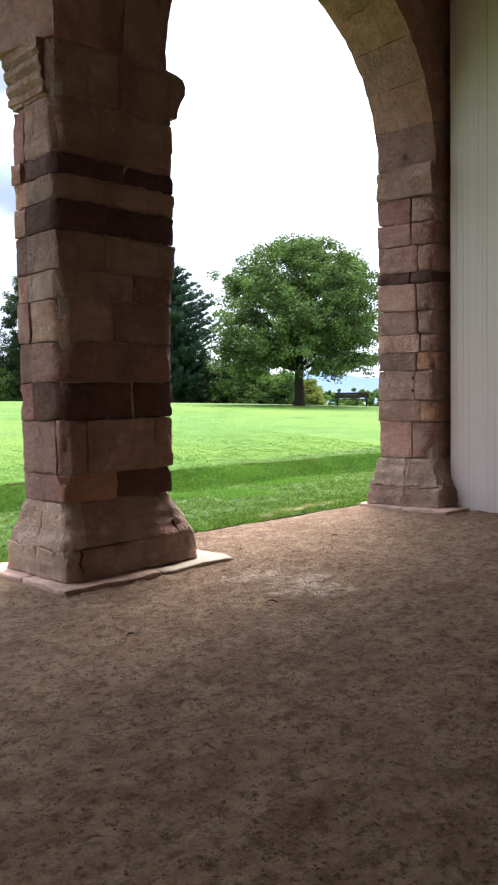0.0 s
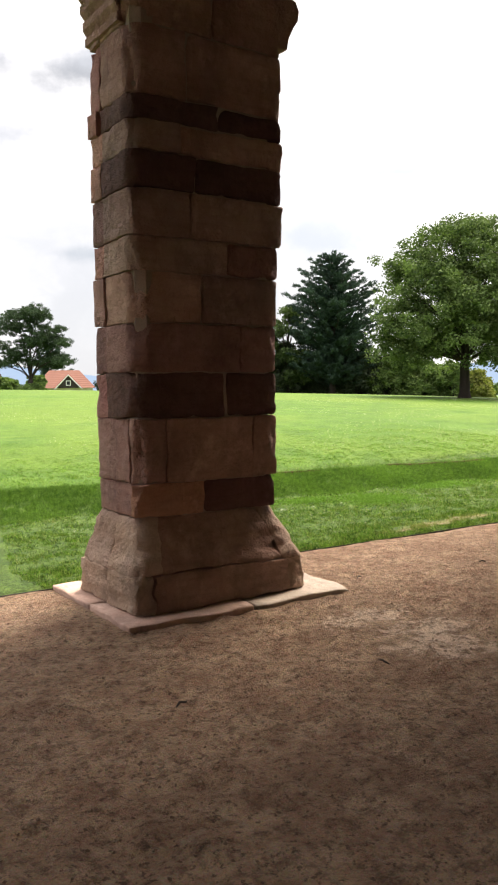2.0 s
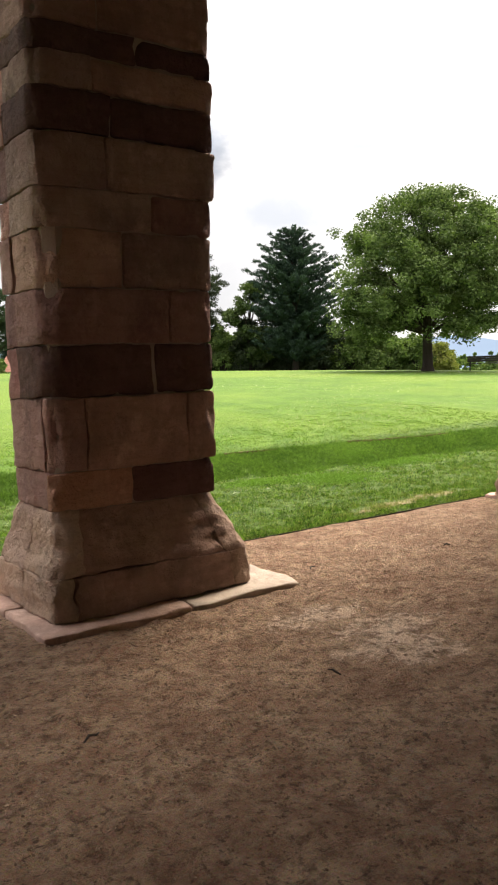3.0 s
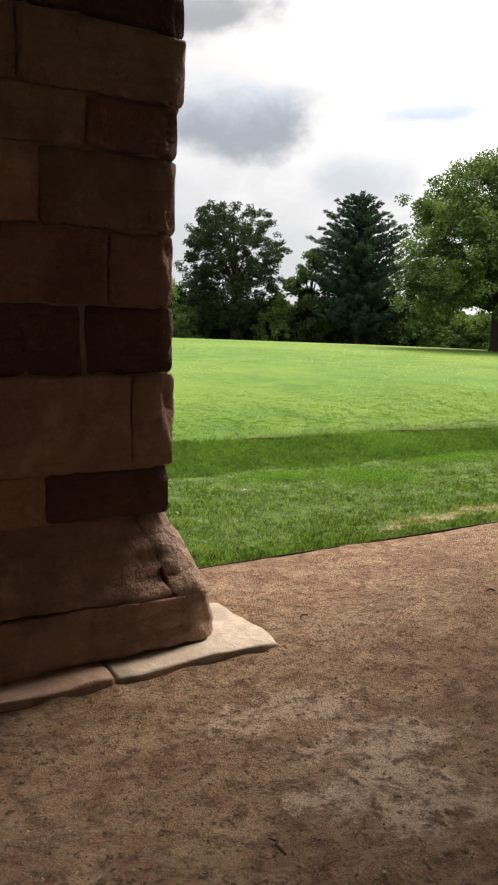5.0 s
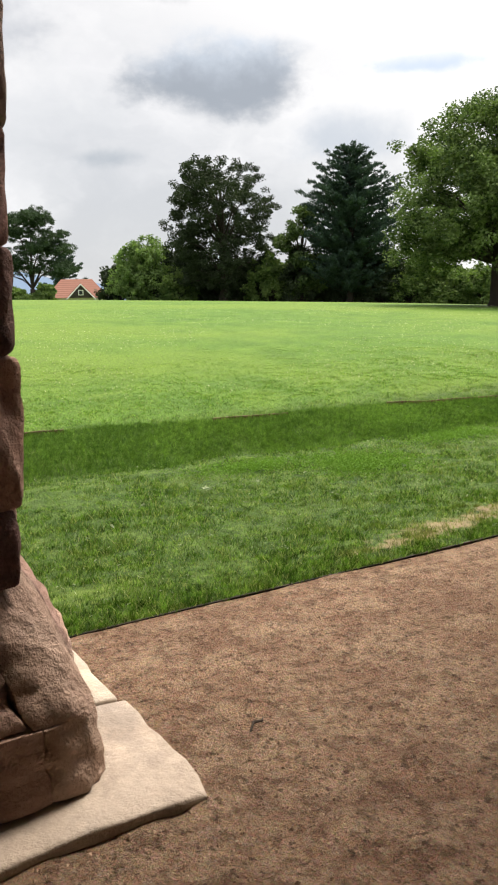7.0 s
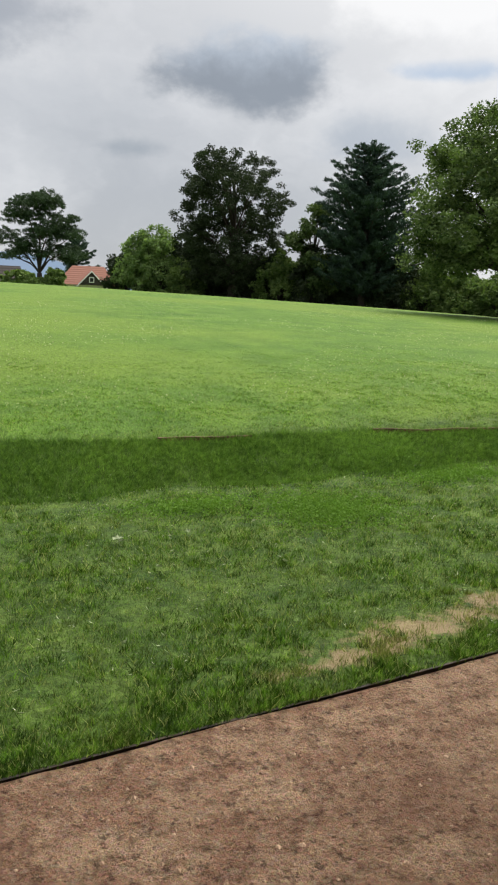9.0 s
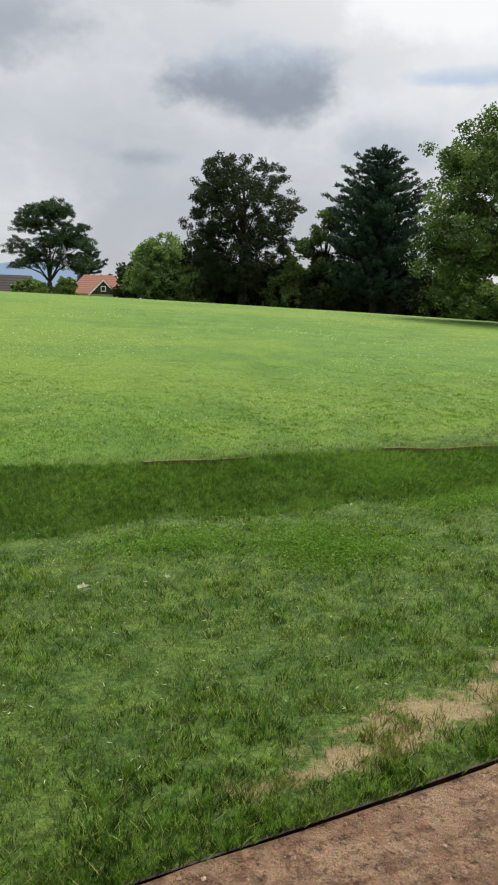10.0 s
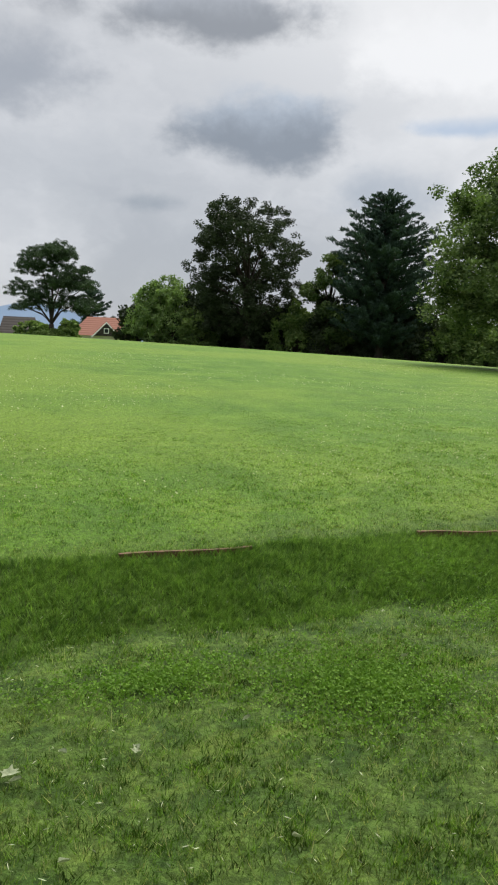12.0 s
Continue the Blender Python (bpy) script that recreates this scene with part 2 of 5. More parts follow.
def lawn_colour(n, p):
    """The turf's colour: mown stripes of fresh and tired grass, clover, a worn dry patch at the edging."""
    big = n.noise(n.scaled(p, (1.0, 1.0, 0.0)), 0.16, 4.0, 0.55)
    mid = n.noise(n.scaled(p, (1.0, 1.0, 0.0)), 1.1, 5.0, 0.65)
    col = n.mix(n.step(mid, 0.3, 0.7), (0.056, 0.129, 0.012), (0.098, 0.188, 0.020))
    col = n.mix(n.math("MULTIPLY", n.step(big, 0.42, 0.62), 0.55), col, (0.142, 0.218, 0.026))
    # the lower lawn: cooler, coarser turf than the upper field, darkened for blade shade
    parts = n.add("ShaderNodeSeparateXYZ")
    n.put(parts.inputs[0], p)
    field = n.step(n.math("ADD", parts.outputs[1], n.math("MULTIPLY", n.math("SUBTRACT", mid, 0.5), 0.8)), 10.4, 11.0)
    coarse = n.mix(n.step(n.noise(n.scaled(p, (1.0, 1.0, 0.0)), 3.6, 7.0, 0.72), 0.30, 0.70), (0.029, 0.070, 0.010), (0.096, 0.158, 0.030))
    return n.mix(field, coarse, col)


DRY = ((7.2, 6.90, 0.38, 0.10), (7.75, 7.02, 0.48, 0.16), (8.4, 7.12, 0.42, 0.17))


def dry_mask(n, p):
    ragged = n.math("MULTIPLY", n.math("SUBTRACT", n.noise(p, 6.0, 7.0, 0.75), 0.5), 4.6)
    total = None
    for cx, cy, rx, ry in DRY:
        d = n.vmath("LENGTH", n.scaled(n.vmath("SUBTRACT", p, (cx, cy, 0)), (1 / rx, 1 / ry, 0)))
        m = n.step(n.math("ADD", d, ragged), 1.15, 0.25)
        total = m if total is None else n.math("MAXIMUM", total, m)
    return total


turf_mat, n, out = material("lawn_turf")
p = n.place()
col = lawn_colour(n, p)
# fine noise puts the shade between blades into the turf's colour
fine = n.noise(p, 34.0, 5.0, 0.75)
col = n.mix(n.step(fine, 0.40, 0.62), n.mix(1.0, col, (0.50, 0.50, 0.38), "MULTIPLY"), n.mix(1.0, col, (1.15, 1.12, 1.1), "MULTIPLY"))
streak = n.noise(n.scaled(p, (0.5, 2.2, 0.0)), 0.9, 5.0, 0.7)
col = n.mix(n.math("MULTIPLY", n.step(streak, 0.55, 0.72), 0.45), col, (0.175, 0.240, 0.040))
col = n.mix(n.math("MULTIPLY", dry_mask(n, p), 0.68), col, n.mix(n.noise(p, 18.0, 5.0, 0.7), (0.20, 0.13, 0.08), (0.42, 0.31, 0.20)))
surface(n, out, col, 0.8, n.bump(n.math("ADD", n.noise(p, 60.0, 4.0, 0.7), n.math("MULTIPLY", n.noise(p, 6.0, 4.0), 0.5)), 0.8, 0.025), spec=0.15)


def leafy(name, a, b, glow=0.35, vary=0.5, lawn=False, tufted=False):
    m, n, out = material(name)
    r = n.island()
    if lawn:
        p = n.place()
        col = n.mix(0.4, n.mix(r, a, b), lawn_colour(n, p))
        # shade in the gaps between tufts is put into the blade colour
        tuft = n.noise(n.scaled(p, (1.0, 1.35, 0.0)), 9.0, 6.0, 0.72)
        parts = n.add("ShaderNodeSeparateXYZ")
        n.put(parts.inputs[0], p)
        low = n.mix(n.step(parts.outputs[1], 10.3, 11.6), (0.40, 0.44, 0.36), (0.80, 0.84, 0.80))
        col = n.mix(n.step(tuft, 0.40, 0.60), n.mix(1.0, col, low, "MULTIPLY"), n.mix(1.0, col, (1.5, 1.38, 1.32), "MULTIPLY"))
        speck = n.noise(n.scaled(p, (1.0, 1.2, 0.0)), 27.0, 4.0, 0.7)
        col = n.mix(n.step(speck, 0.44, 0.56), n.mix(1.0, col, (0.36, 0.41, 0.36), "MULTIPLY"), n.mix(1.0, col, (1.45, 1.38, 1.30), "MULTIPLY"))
        tired = n.step(n.noise(n.scaled(p, (1.0, 1.0, 0.0)), 2.1, 5.0, 0.65), 0.50, 0.66)
        col = n.mix(n.math("MULTIPLY", tired, 0.25), col, (0.175, 0.190, 0.055))
        straw = n.math("GREATER_THAN", n.math("FRACT", n.math("MULTIPLY", r, 37.0)), 0.87)
        col = n.mix(n.math("MULTIPLY", straw, 0.7), col, (0.42, 0.42, 0.20))
        col = n.mix(n.math("MULTIPLY", dry_mask(n, p), 0.45), col, (0.30, 0.25, 0.12))
    else:
        p = n.place()
        col = n.mix(r, a, b)
        col = n.mix(n.math("MULTIPLY", n.step(n.noise(p, 0.8, 3.0), 0.4, 0.7), vary), col, tuple(min(1, c * 1.6) for c in b))
    if tufted:
        tuft = n.noise(n.scaled(p, (1.0, 1.4, 1.4)), 17.0, 6.0, 0.75)
        col = n.mix(n.step(tuft, 0.38, 0.62), n.mix(1.0, col, (0.45, 0.50, 0.46), "MULTIPLY"), n.mix(1.0, col, (1.3, 1.25, 1.15), "MULTIPLY"))
    d = n.add("ShaderNodeBsdfPrincipled")
    n.put(d.inputs["Base Color"], col)
    d.inputs["Roughness"].default_value, d.inputs["Specular IOR Level"].default_value = 0.7, 0.08
    t = n.add("ShaderNodeBsdfTranslucent")
    n.put(t.inputs["Color"], n.mix(1.0, col, (1.25, 1.5, 0.7), "MULTIPLY"))
    s = n.add("ShaderNodeMixShader")
    s.inputs[0].default_value = glow
    n.put(s.inputs[1], d.outputs[0])
    n.put(s.inputs[2], t.outputs[0])
    n.put(out.inputs["Surface"], s.outputs[0])
    return m


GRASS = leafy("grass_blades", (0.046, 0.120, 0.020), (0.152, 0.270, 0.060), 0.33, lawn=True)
BANKGRASS = leafy("long_bank_grass", (0.048, 0.114, 0.024), (0.168, 0.265, 0.066), 0.28, 0.35, tufted=True)
CLOVER = leafy("clover_leaves", (0.066, 0.140, 0.020), (0.150, 0.255, 0.045), 0.3, 0.2)
LIME = leafy("broad_tree_leaves", (0.024, 0.048, 0.016), (0.125, 0.172, 0.058), 0.16)
DARKLEAF = leafy("dark_tree_leaves", (0.017, 0.026, 0.014), (0.038, 0.051, 0.026), 0.09)
NEEDLE = leafy("blue_green_needles", (0.022, 0.040, 0.032), (0.046, 0.074, 0.054), 0.10, 0.3)
PINE = leafy("pine_needles", (0.024, 0.044, 0.024), (0.052, 0.078, 0.040), 0.12, 0.3)
SHRUB = leafy("shrub_leaves", (0.046, 0.084, 0.028), (0.115, 0.155, 0.050), 0.3)
PALESHRUB = leafy("pale_shrub_leaves", (0.085, 0.140, 0.052), (0.175, 0.235, 0.090), 0.35)
MIDLEAF = leafy("mid_green_tree_leaves", (0.026, 0.046, 0.018), (0.075, 0.105, 0.040), 0.2)
FADED = leafy("yellowing_shrub_leaves", (0.10, 0.115, 0.035), (0.19, 0.19, 0.06), 0.35)

bark, n, out = material("grey_brown_bark")
p = n.local()
surface(n, out, n.mix(n.noise(n.scaled(p, (6, 6, 1)), 2.0, 5.0, 0.7), (0.022, 0.018, 0.015), (0.060, 0.048, 0.040)), 0.9, n.bump(n.noise(n.scaled(p, (8, 8, 1.2)), 3.0, 5.0), 0.9, 0.05), spec=0.1)


def plain(name, a, b, scale, rough, metal=0.0, bump=0.2):
    m, n, out = material(name)
    p = n.local()
    f = n.noise(p, scale, 5.0, 0.65)
    surface(n, out, n.mix(n.step(f, 0.3, 0.7), a, b), rough, n.bump(n.noise(p, scale * 4, 4.0), bump, 0.01), metal)
    return m


steel = plain("rusted_dark_steel_edging", (0.018, 0.016, 0.014), (0.050, 0.034, 0.025), 9.0, 0.65, 0.4)
rusty = plain("brown_rusted_edging", (0.075, 0.040, 0.025), (0.15, 0.085, 0.055), 14.0, 0.85)
bench_wood = plain("dark_bench_slats", (0.022, 0.018, 0.016), (0.045, 0.036, 0.030), 8.0, 0.6)
bench_iron = plain("black_iron", (0.015, 0.015, 0.016), (0.03, 0.03, 0.03), 8.0, 0.5, 0.6)
white_paint = plain("white_window_paint", (0.74, 0.74, 0.72), (0.82, 0.82, 0.80), 3.0, 0.5)
dark_board = plain("dark_stained_gable_boards", (0.030, 0.024, 0.022), (0.06, 0.048, 0.042), 3.0, 0.8)
pink_render = plain("pink_house_render", (0.62, 0.30, 0.32), (0.70, 0.38, 0.40), 1.2, 0.9)
pale_render = plain("pale_house_render", (0.56, 0.52, 0.46), (0.66, 0.62, 0.56), 1.2, 0.9)
dry_leaf = plain("pale_dry_leaf", (0.28, 0.34, 0.20), (0.44, 0.48, 0.33), 20.0, 0.7)
twig_mat = plain("dark_twig_and_socket_shade", (0.035, 0.024, 0.018), (0.07, 0.05, 0.038), 30.0, 0.9)
petal = plain("white_clover_heads", (0.40, 0.42, 0.26), (0.56, 0.57, 0.40), 30.0, 0.7)


def tiles(name, a, b, pitch):
    m, n, out = material(name)
    p = n.local()
    rows = n.add("ShaderNodeTexWave")
    rows.bands_direction = "Z"
    n.put(rows.inputs["Vector"], p)
    rows.inputs["Scale"].default_value, rows.inputs["Distortion"].default_value = 1.0 / pitch / 3.14, 0.4
    col = n.mix(n.noise(p, 1.4, 6.0, 0.7), a, b)
    col = n.mix(n.math("MULTIPLY", n.step(rows.outputs["Fac"], 0.25, 0.05), 0.5), col, tuple(c * 0.45 for c in a))
    surface(n, out, col, 0.8, n.bump(rows.outputs["Fac"], 0.6, 0.04))
    return m


red_tiles = tiles("red_clay_roof_tiles", (0.150, 0.058, 0.038), (0.22, 0.095, 0.064), 0.34)
dark_tiles = tiles("weathered_dark_roof_tiles", (0.018, 0.015, 0.013), (0.045, 0.038, 0.033), 0.38)

glass, n, out = material("window_glass")
surface(n, out, (0.03, 0.035, 0.04), 0.08, spec=0.5)

# air haze put into the hills' colour, which glows by itself
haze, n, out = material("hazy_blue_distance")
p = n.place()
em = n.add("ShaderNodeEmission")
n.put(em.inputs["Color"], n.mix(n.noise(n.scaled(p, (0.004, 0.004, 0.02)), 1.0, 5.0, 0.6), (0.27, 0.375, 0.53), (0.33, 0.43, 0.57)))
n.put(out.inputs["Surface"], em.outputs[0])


# ---- mesh helpers ----
def mesh_from(name, verts, faces, mat, smooth=False):
    me = bpy.data.meshes.new(name)
    me.from_pydata(verts if isinstance(verts, list) else verts.tolist(), [], faces if isinstance(faces, list) else faces.tolist())
    me.materials.append(mat)
    if smooth:
        me.shade_smooth()
    me.update()
    return me


def part(name, bm, mat, parent=None, label="", smooth=False):
    me = bpy.data.meshes.new(name)
    bmesh.ops.recalc_face_normals(bm, faces=bm.faces[:])
    bm.to_mesh(me)
    bm.free()
    me.materials.append(mat)
    if smooth:
        me.shade_smooth()
    ob = new(name, me)
    if parent is not None:
        ob.parent = parent
    if label:
        tagged(ob, label)
    return ob


def box(bm, x0, x1, y0, y1, z0, z1):
    m = Matrix.LocRotScale(((x0 + x1) / 2, (y0 + y1) / 2, (z0 + z1) / 2), None, (x1 - x0, y1 - y0, z1 - z0))
    return bmesh.ops.create_cube(bm, size=1.0, matrix=m)["verts"]


def bevelled(x0, x1, y0, y1, z0, z1, width=0.01):
    bm = bmesh.new()
    box(bm, x0, x1, y0, y1, z0, z1)
    bmesh.ops.bevel(bm, geom=bm.edges[:], offset=width, segments=1, affect="EDGES")
    return bm


def empty(name, label, category, group="", kind="", at=(0, 0, 0)):
    ob = new(name)
    ob.location = at
    return tagged(ob, label, category, group, kind)


def grid_box(stops):
    """A box's skin over the given stops of each axis, with welded edges, and its quads."""
    sx, sy, sz = stops
    nx, ny, nz = len(sx) - 1, len(sy) - 1, len(sz) - 1
    index, verts, faces = {}, [], []

    def vid(i, j, k):
        if (i, j, k) not in index:
            index[(i, j, k)] = len(verts)
            verts.append((sx[i], sy[j], sz[k]))
        return index[(i, j, k)]

    for i in range(nx):
        for j in range(ny):
            faces.append([vid(i, j, 0), vid(i, j + 1, 0), vid(i + 1, j + 1, 0), vid(i + 1, j, 0)])
            faces.append([vid(i, j, nz), vid(i + 1, j, nz), vid(i + 1, j + 1, nz), vid(i, j + 1, nz)])
    for i in range(nx):
        for k in range(nz):
            faces.append([vid(i, 0, k), vid(i + 1, 0, k), vid(i + 1, 0, k + 1), vid(i, 0, k + 1)])
            faces.append([vid(i, ny, k), vid(i, ny, k + 1), vid(i + 1, ny, k + 1), vid(i + 1, ny, k)])
    for j in range(ny):
        for k in range(nz):
            faces.append([vid(0, j, k), vid(0, j, k + 1), vid(0, j + 1, k + 1), vid(0, j + 1, k)])
            faces.append([vid(nx, j, k), vid(nx, j + 1, k), vid(nx, j + 1, k + 1), vid(nx, j, k + 1)])
    return np.array(verts), faces


def rough_block(name, mat, parent, shape, size, seed, rough=0.012, round_by=0.014, step=0.09, chips=0.05, worn=None, facets=(), strata=0.0):
    """A hewn stone with worn and chipped arrises. shape maps a box of that size, centred on 0, to its place in the world."""
    half = np.array(size) / 2
    stops = []
    for h in half:
        e = min(round_by, h * 0.3)
        count = max(2, min(18, round(2 * h / step)))
        stops.append([-h, -h + e * 0.4, *np.linspace(-h + e, h - e, count + 1), h - e * 0.4, h])
    q, faces = grid_box(stops)
    inner = np.maximum(half - round_by, half * 0.7)
    core = np.clip(q, -inner, inner)
    off = q - core
    length = np.linalg.norm(off, axis=1, keepdims=True)
    reach = np.max(np.abs(off), axis=1, keepdims=True)
    q = core + np.where(length > 1e-6, off / np.maximum(length, 1e-6) * reach, 0)
    verts = []
    for a in q:
        b = Vector(shape(*a))
        s = b * 5.0 + Vector((seed * 3.7, seed * 1.3, seed * 0.7))
        # how close to an arris: the two smallest gaps to the faces
        gaps = sorted(float(h - abs(c)) for h, c in zip(half, a))
        near = max(0.0, 1 - gaps[1] / 0.07)
        chip = near * max(0.0, noise.noise(s * 1.3) - 0.12 + 0.5 * noise.noise(s * 3.3)) * chips * 2.2
        pull = Vector(shape(*(a * max(0.0, 1 - chip / max(0.05, float(np.max(half))))))) - b
        t = b * 4.0
        face = noise.noise_vector(t) * rough + noise.noise_vector(t * 3.1) * (rough * 0.6) + noise.noise_vector(t * 8.3) * (rough * 0.3)
        if worn:
            gx, gy = float(half[0] - worn[0] * a[0]), float(half[1] - worn[1] * a[1])
            w = max(0.0, 1 - gx / 0.07) * max(0.0, 1 - gy / 0.07) * (0.012 + 0.06 * max(0.0, noise.noise(s * 0.8) + 0.15) + 0.04 * max(0.0, noise.noise(s * 2.4)))
            face = face + Vector((-worn[0] * w, -worn[1] * w, 0))
        if strata:
            bed = noise.noise_vector(Vector((b.x * 1.7, b.y * 1.7, b.z * 17.0))) * strata
            face = face + Vector((bed.x, bed.y, 0))
        v = b + face + pull * 2.0
        for spot, normal in facets:
            over = (v - spot).dot(normal)
            if over > 0:
                v = v - normal * (over * 0.8 + 0.022 * noise.noise(s * 2.2) + 0.012 * noise.noise(s * 5.5))
        verts.append(tuple(v))
    centre = np.mean(np.array(verts), axis=0)
    me = mesh_from(name, (np.array(verts) - centre), faces, mat, True)
    ob = new(name, me)
    ob.location = centre
    if parent is not None:
        ob.parent = parent
        ob.location = Vector(centre) - parent.location
    return ob


# ---- ground ----
def bank_foot(x):
    return 10.04 - 0.055 * (x - 6.3) + 0.055 * np.sin(1.7 * x + 0.5) + 0.035 * np.sin(4.3 * x)


def bank_top(x):
    return 10.78 - 0.105 * (np.clip(x, -4, 14) - 6.3) + 0.04 * np.sin(2.1 * x) + 0.022 * np.sin(6.3 * x + 1.0)


def smooth01(t):
    t = np.clip(t, 0, 1)
    return t * t * (3 - 2 * t)


def lawn_height(x, y):
    x, y = np.asarray(x, float), np.asarray(y, float)
    foot, top = bank_foot(np.clip(x, -4, 14)), bank_top(x)
    z = 0.008 + 0.008 * smooth01((y - 6.68) / 0.15) - 0.036 * smooth01((y - 6.85) / 0.9) + 0.27 * np.clip((y - foot) / np.maximum(top - foot, 0.1), 0, 1) ** 0.8
    g = np.clip(1.25 - 0.00041 * np.clip(x, 0, 60) ** 2, 0.25, 1.25)
    z = z + 1.25 * g * (1 - np.exp(-np.maximum(y - top, 0) / 18.0))
    r = np.hypot(x, y)
    z = z - np.clip(0.045 * np.maximum(r - 64, 0), 0, 34)
    z = z - 0.016 * np.maximum(x - 32, 0) * (r < 4000) * np.clip((x - 32) / 8, 0, 1) * np.clip((60 - x) / 20, 0, 1)
    return z


def axis(fine_lo, fine_hi, fine, far):
    pts = list(np.arange(fine_lo, fine_hi, fine))
    s, v = fine, fine_hi
    while v < far:
        pts.append(v)
        s *= 1.13
        v += s
    s, v = fine, fine_lo - fine
    while v > -far:
        pts.insert(0, v)
        s *= 1.16
        v -= s
    return np.array(pts)


gx, gy = axis(-3.0, 18.0, 0.14, 3600), axis(6.70, 13.0, 0.09, 3600)
GX, GY = np.meshgrid(gx, gy, indexing="ij")
GZ = np.where(GY < 6.69, -0.10, lawn_height(GX, GY))
near_x, near_y = np.where(np.abs(gx - 8) < 30)[0], np.where((gy > 6.8) & (gy < 40))[0]
for i in near_x:
    for j in near_y:
        GZ[i, j] += (1.0 if gy[j] < 10.2 else 0.35) * (0.012 * noise.noise(Vector((gx[i] * 1.6, gy[j] * 1.6, 2))) + 0.007 * noise.noise(Vector((gx[i] * 4.1, gy[j] * 4.1, 8))))
nxg, nyg = GX.shape
gv = np.stack([GX.ravel(), GY.ravel(), GZ.ravel()], axis=1)
ii, jj = np.meshgrid(np.arange(nxg - 1), np.arange(nyg - 1), indexing="ij")
gf = np.stack([ii * nyg + jj, (ii + 1) * nyg + jj, (ii + 1) * nyg + jj + 1, ii * nyg + jj + 1], axis=-1).reshape(-1, 4)
ground = new("ground", mesh_from("ground", gv, gf, turf_mat, True))
tagged(ground, "wide mown green lawn rising gently to a low crest", "lawn", kind="structure")

# gravel floor of the hall and the strip before it
px_ = np.concatenate([np.arange(-7.0, 0.5, 0.3), np.arange(0.5, 8.6, 0.045), np.arange(8.6, 30.1, 0.3)])
py_ = np.concatenate([np.arange(-3.0, 1.2, 0.3), np.arange(1.2, 6.64, 0.045), [6.68]])
PX, PY = np.meshgrid(px_, py_, indexing="ij")


def gravel_height(x, y):
    calm = 1 - 0.85 * float(smooth01((y - 5.2) / 1.2))
    z = 0.008 * noise.noise(Vector((x * 1.3, y * 1.3, 0))) + 0.006 * noise.noise(Vector((x * 3.3, y * 4.1, 3)))
    return z + calm * (0.046 * max(0.0, noise.noise(Vector((x * 6.5, y * 6.5, 9)))) ** 1.3 + 0.014 * noise.noise(Vector((x * 9, y * 10, 5))))


PZ = np.array([[gravel_height(x, y) for y in py_] for x in px_])
pv = np.stack([PX.ravel(), PY.ravel(), PZ.ravel()], axis=1)
a, b = PX.shape
ii, jj = np.meshgrid(np.arange(a - 1), np.arange(b - 1), indexing="ij")
pf = np.stack([ii * b + jj, (ii + 1) * b + jj, (ii + 1) * b + jj + 1, ii * b + jj + 1], axis=-1).reshape(-1, 4)
tagged(new("floor", mesh_from("floor", pv, pf, gravel_mat, True)), "reddish brown compacted gravel floor with pale scuffs", "floor", kind="structure")

# hills on the horizon
def hill_range(label, az0, az1, dist, height):
    top, base = [], []
    count = 90
    for i in range(count + 1):
        az = az0 + (az1 - az0) * i / count
        d = toward(az, 0) * dist
        el = height(az)
        top.append((d.x, d.y, dist * math.tan(radians(el))))
        base.append((d.x * 0.8, d.y * 0.8, -60))
    n0 = count + 1
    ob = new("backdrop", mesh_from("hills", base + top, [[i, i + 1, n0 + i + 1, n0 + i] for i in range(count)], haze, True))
    return tagged(ob, label, "hills", kind="structure")


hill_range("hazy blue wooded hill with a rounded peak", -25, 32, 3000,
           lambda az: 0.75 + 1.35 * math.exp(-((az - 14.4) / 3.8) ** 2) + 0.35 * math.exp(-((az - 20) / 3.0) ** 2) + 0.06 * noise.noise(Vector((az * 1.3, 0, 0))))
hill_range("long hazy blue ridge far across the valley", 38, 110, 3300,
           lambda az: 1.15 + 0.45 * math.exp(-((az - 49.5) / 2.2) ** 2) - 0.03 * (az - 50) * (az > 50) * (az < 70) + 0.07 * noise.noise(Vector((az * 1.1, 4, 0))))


# ---- the arcade hall ----
X_WALL, Y_IN, Y_OUT, SPRING, TOP, RADIUS = 9.12, 5.66, 6.34, 4.32, 7.3, 2.13
CENTRES = (6.79, 1.39)


def lerp(a, b, t):
    return a + (b - a) * t


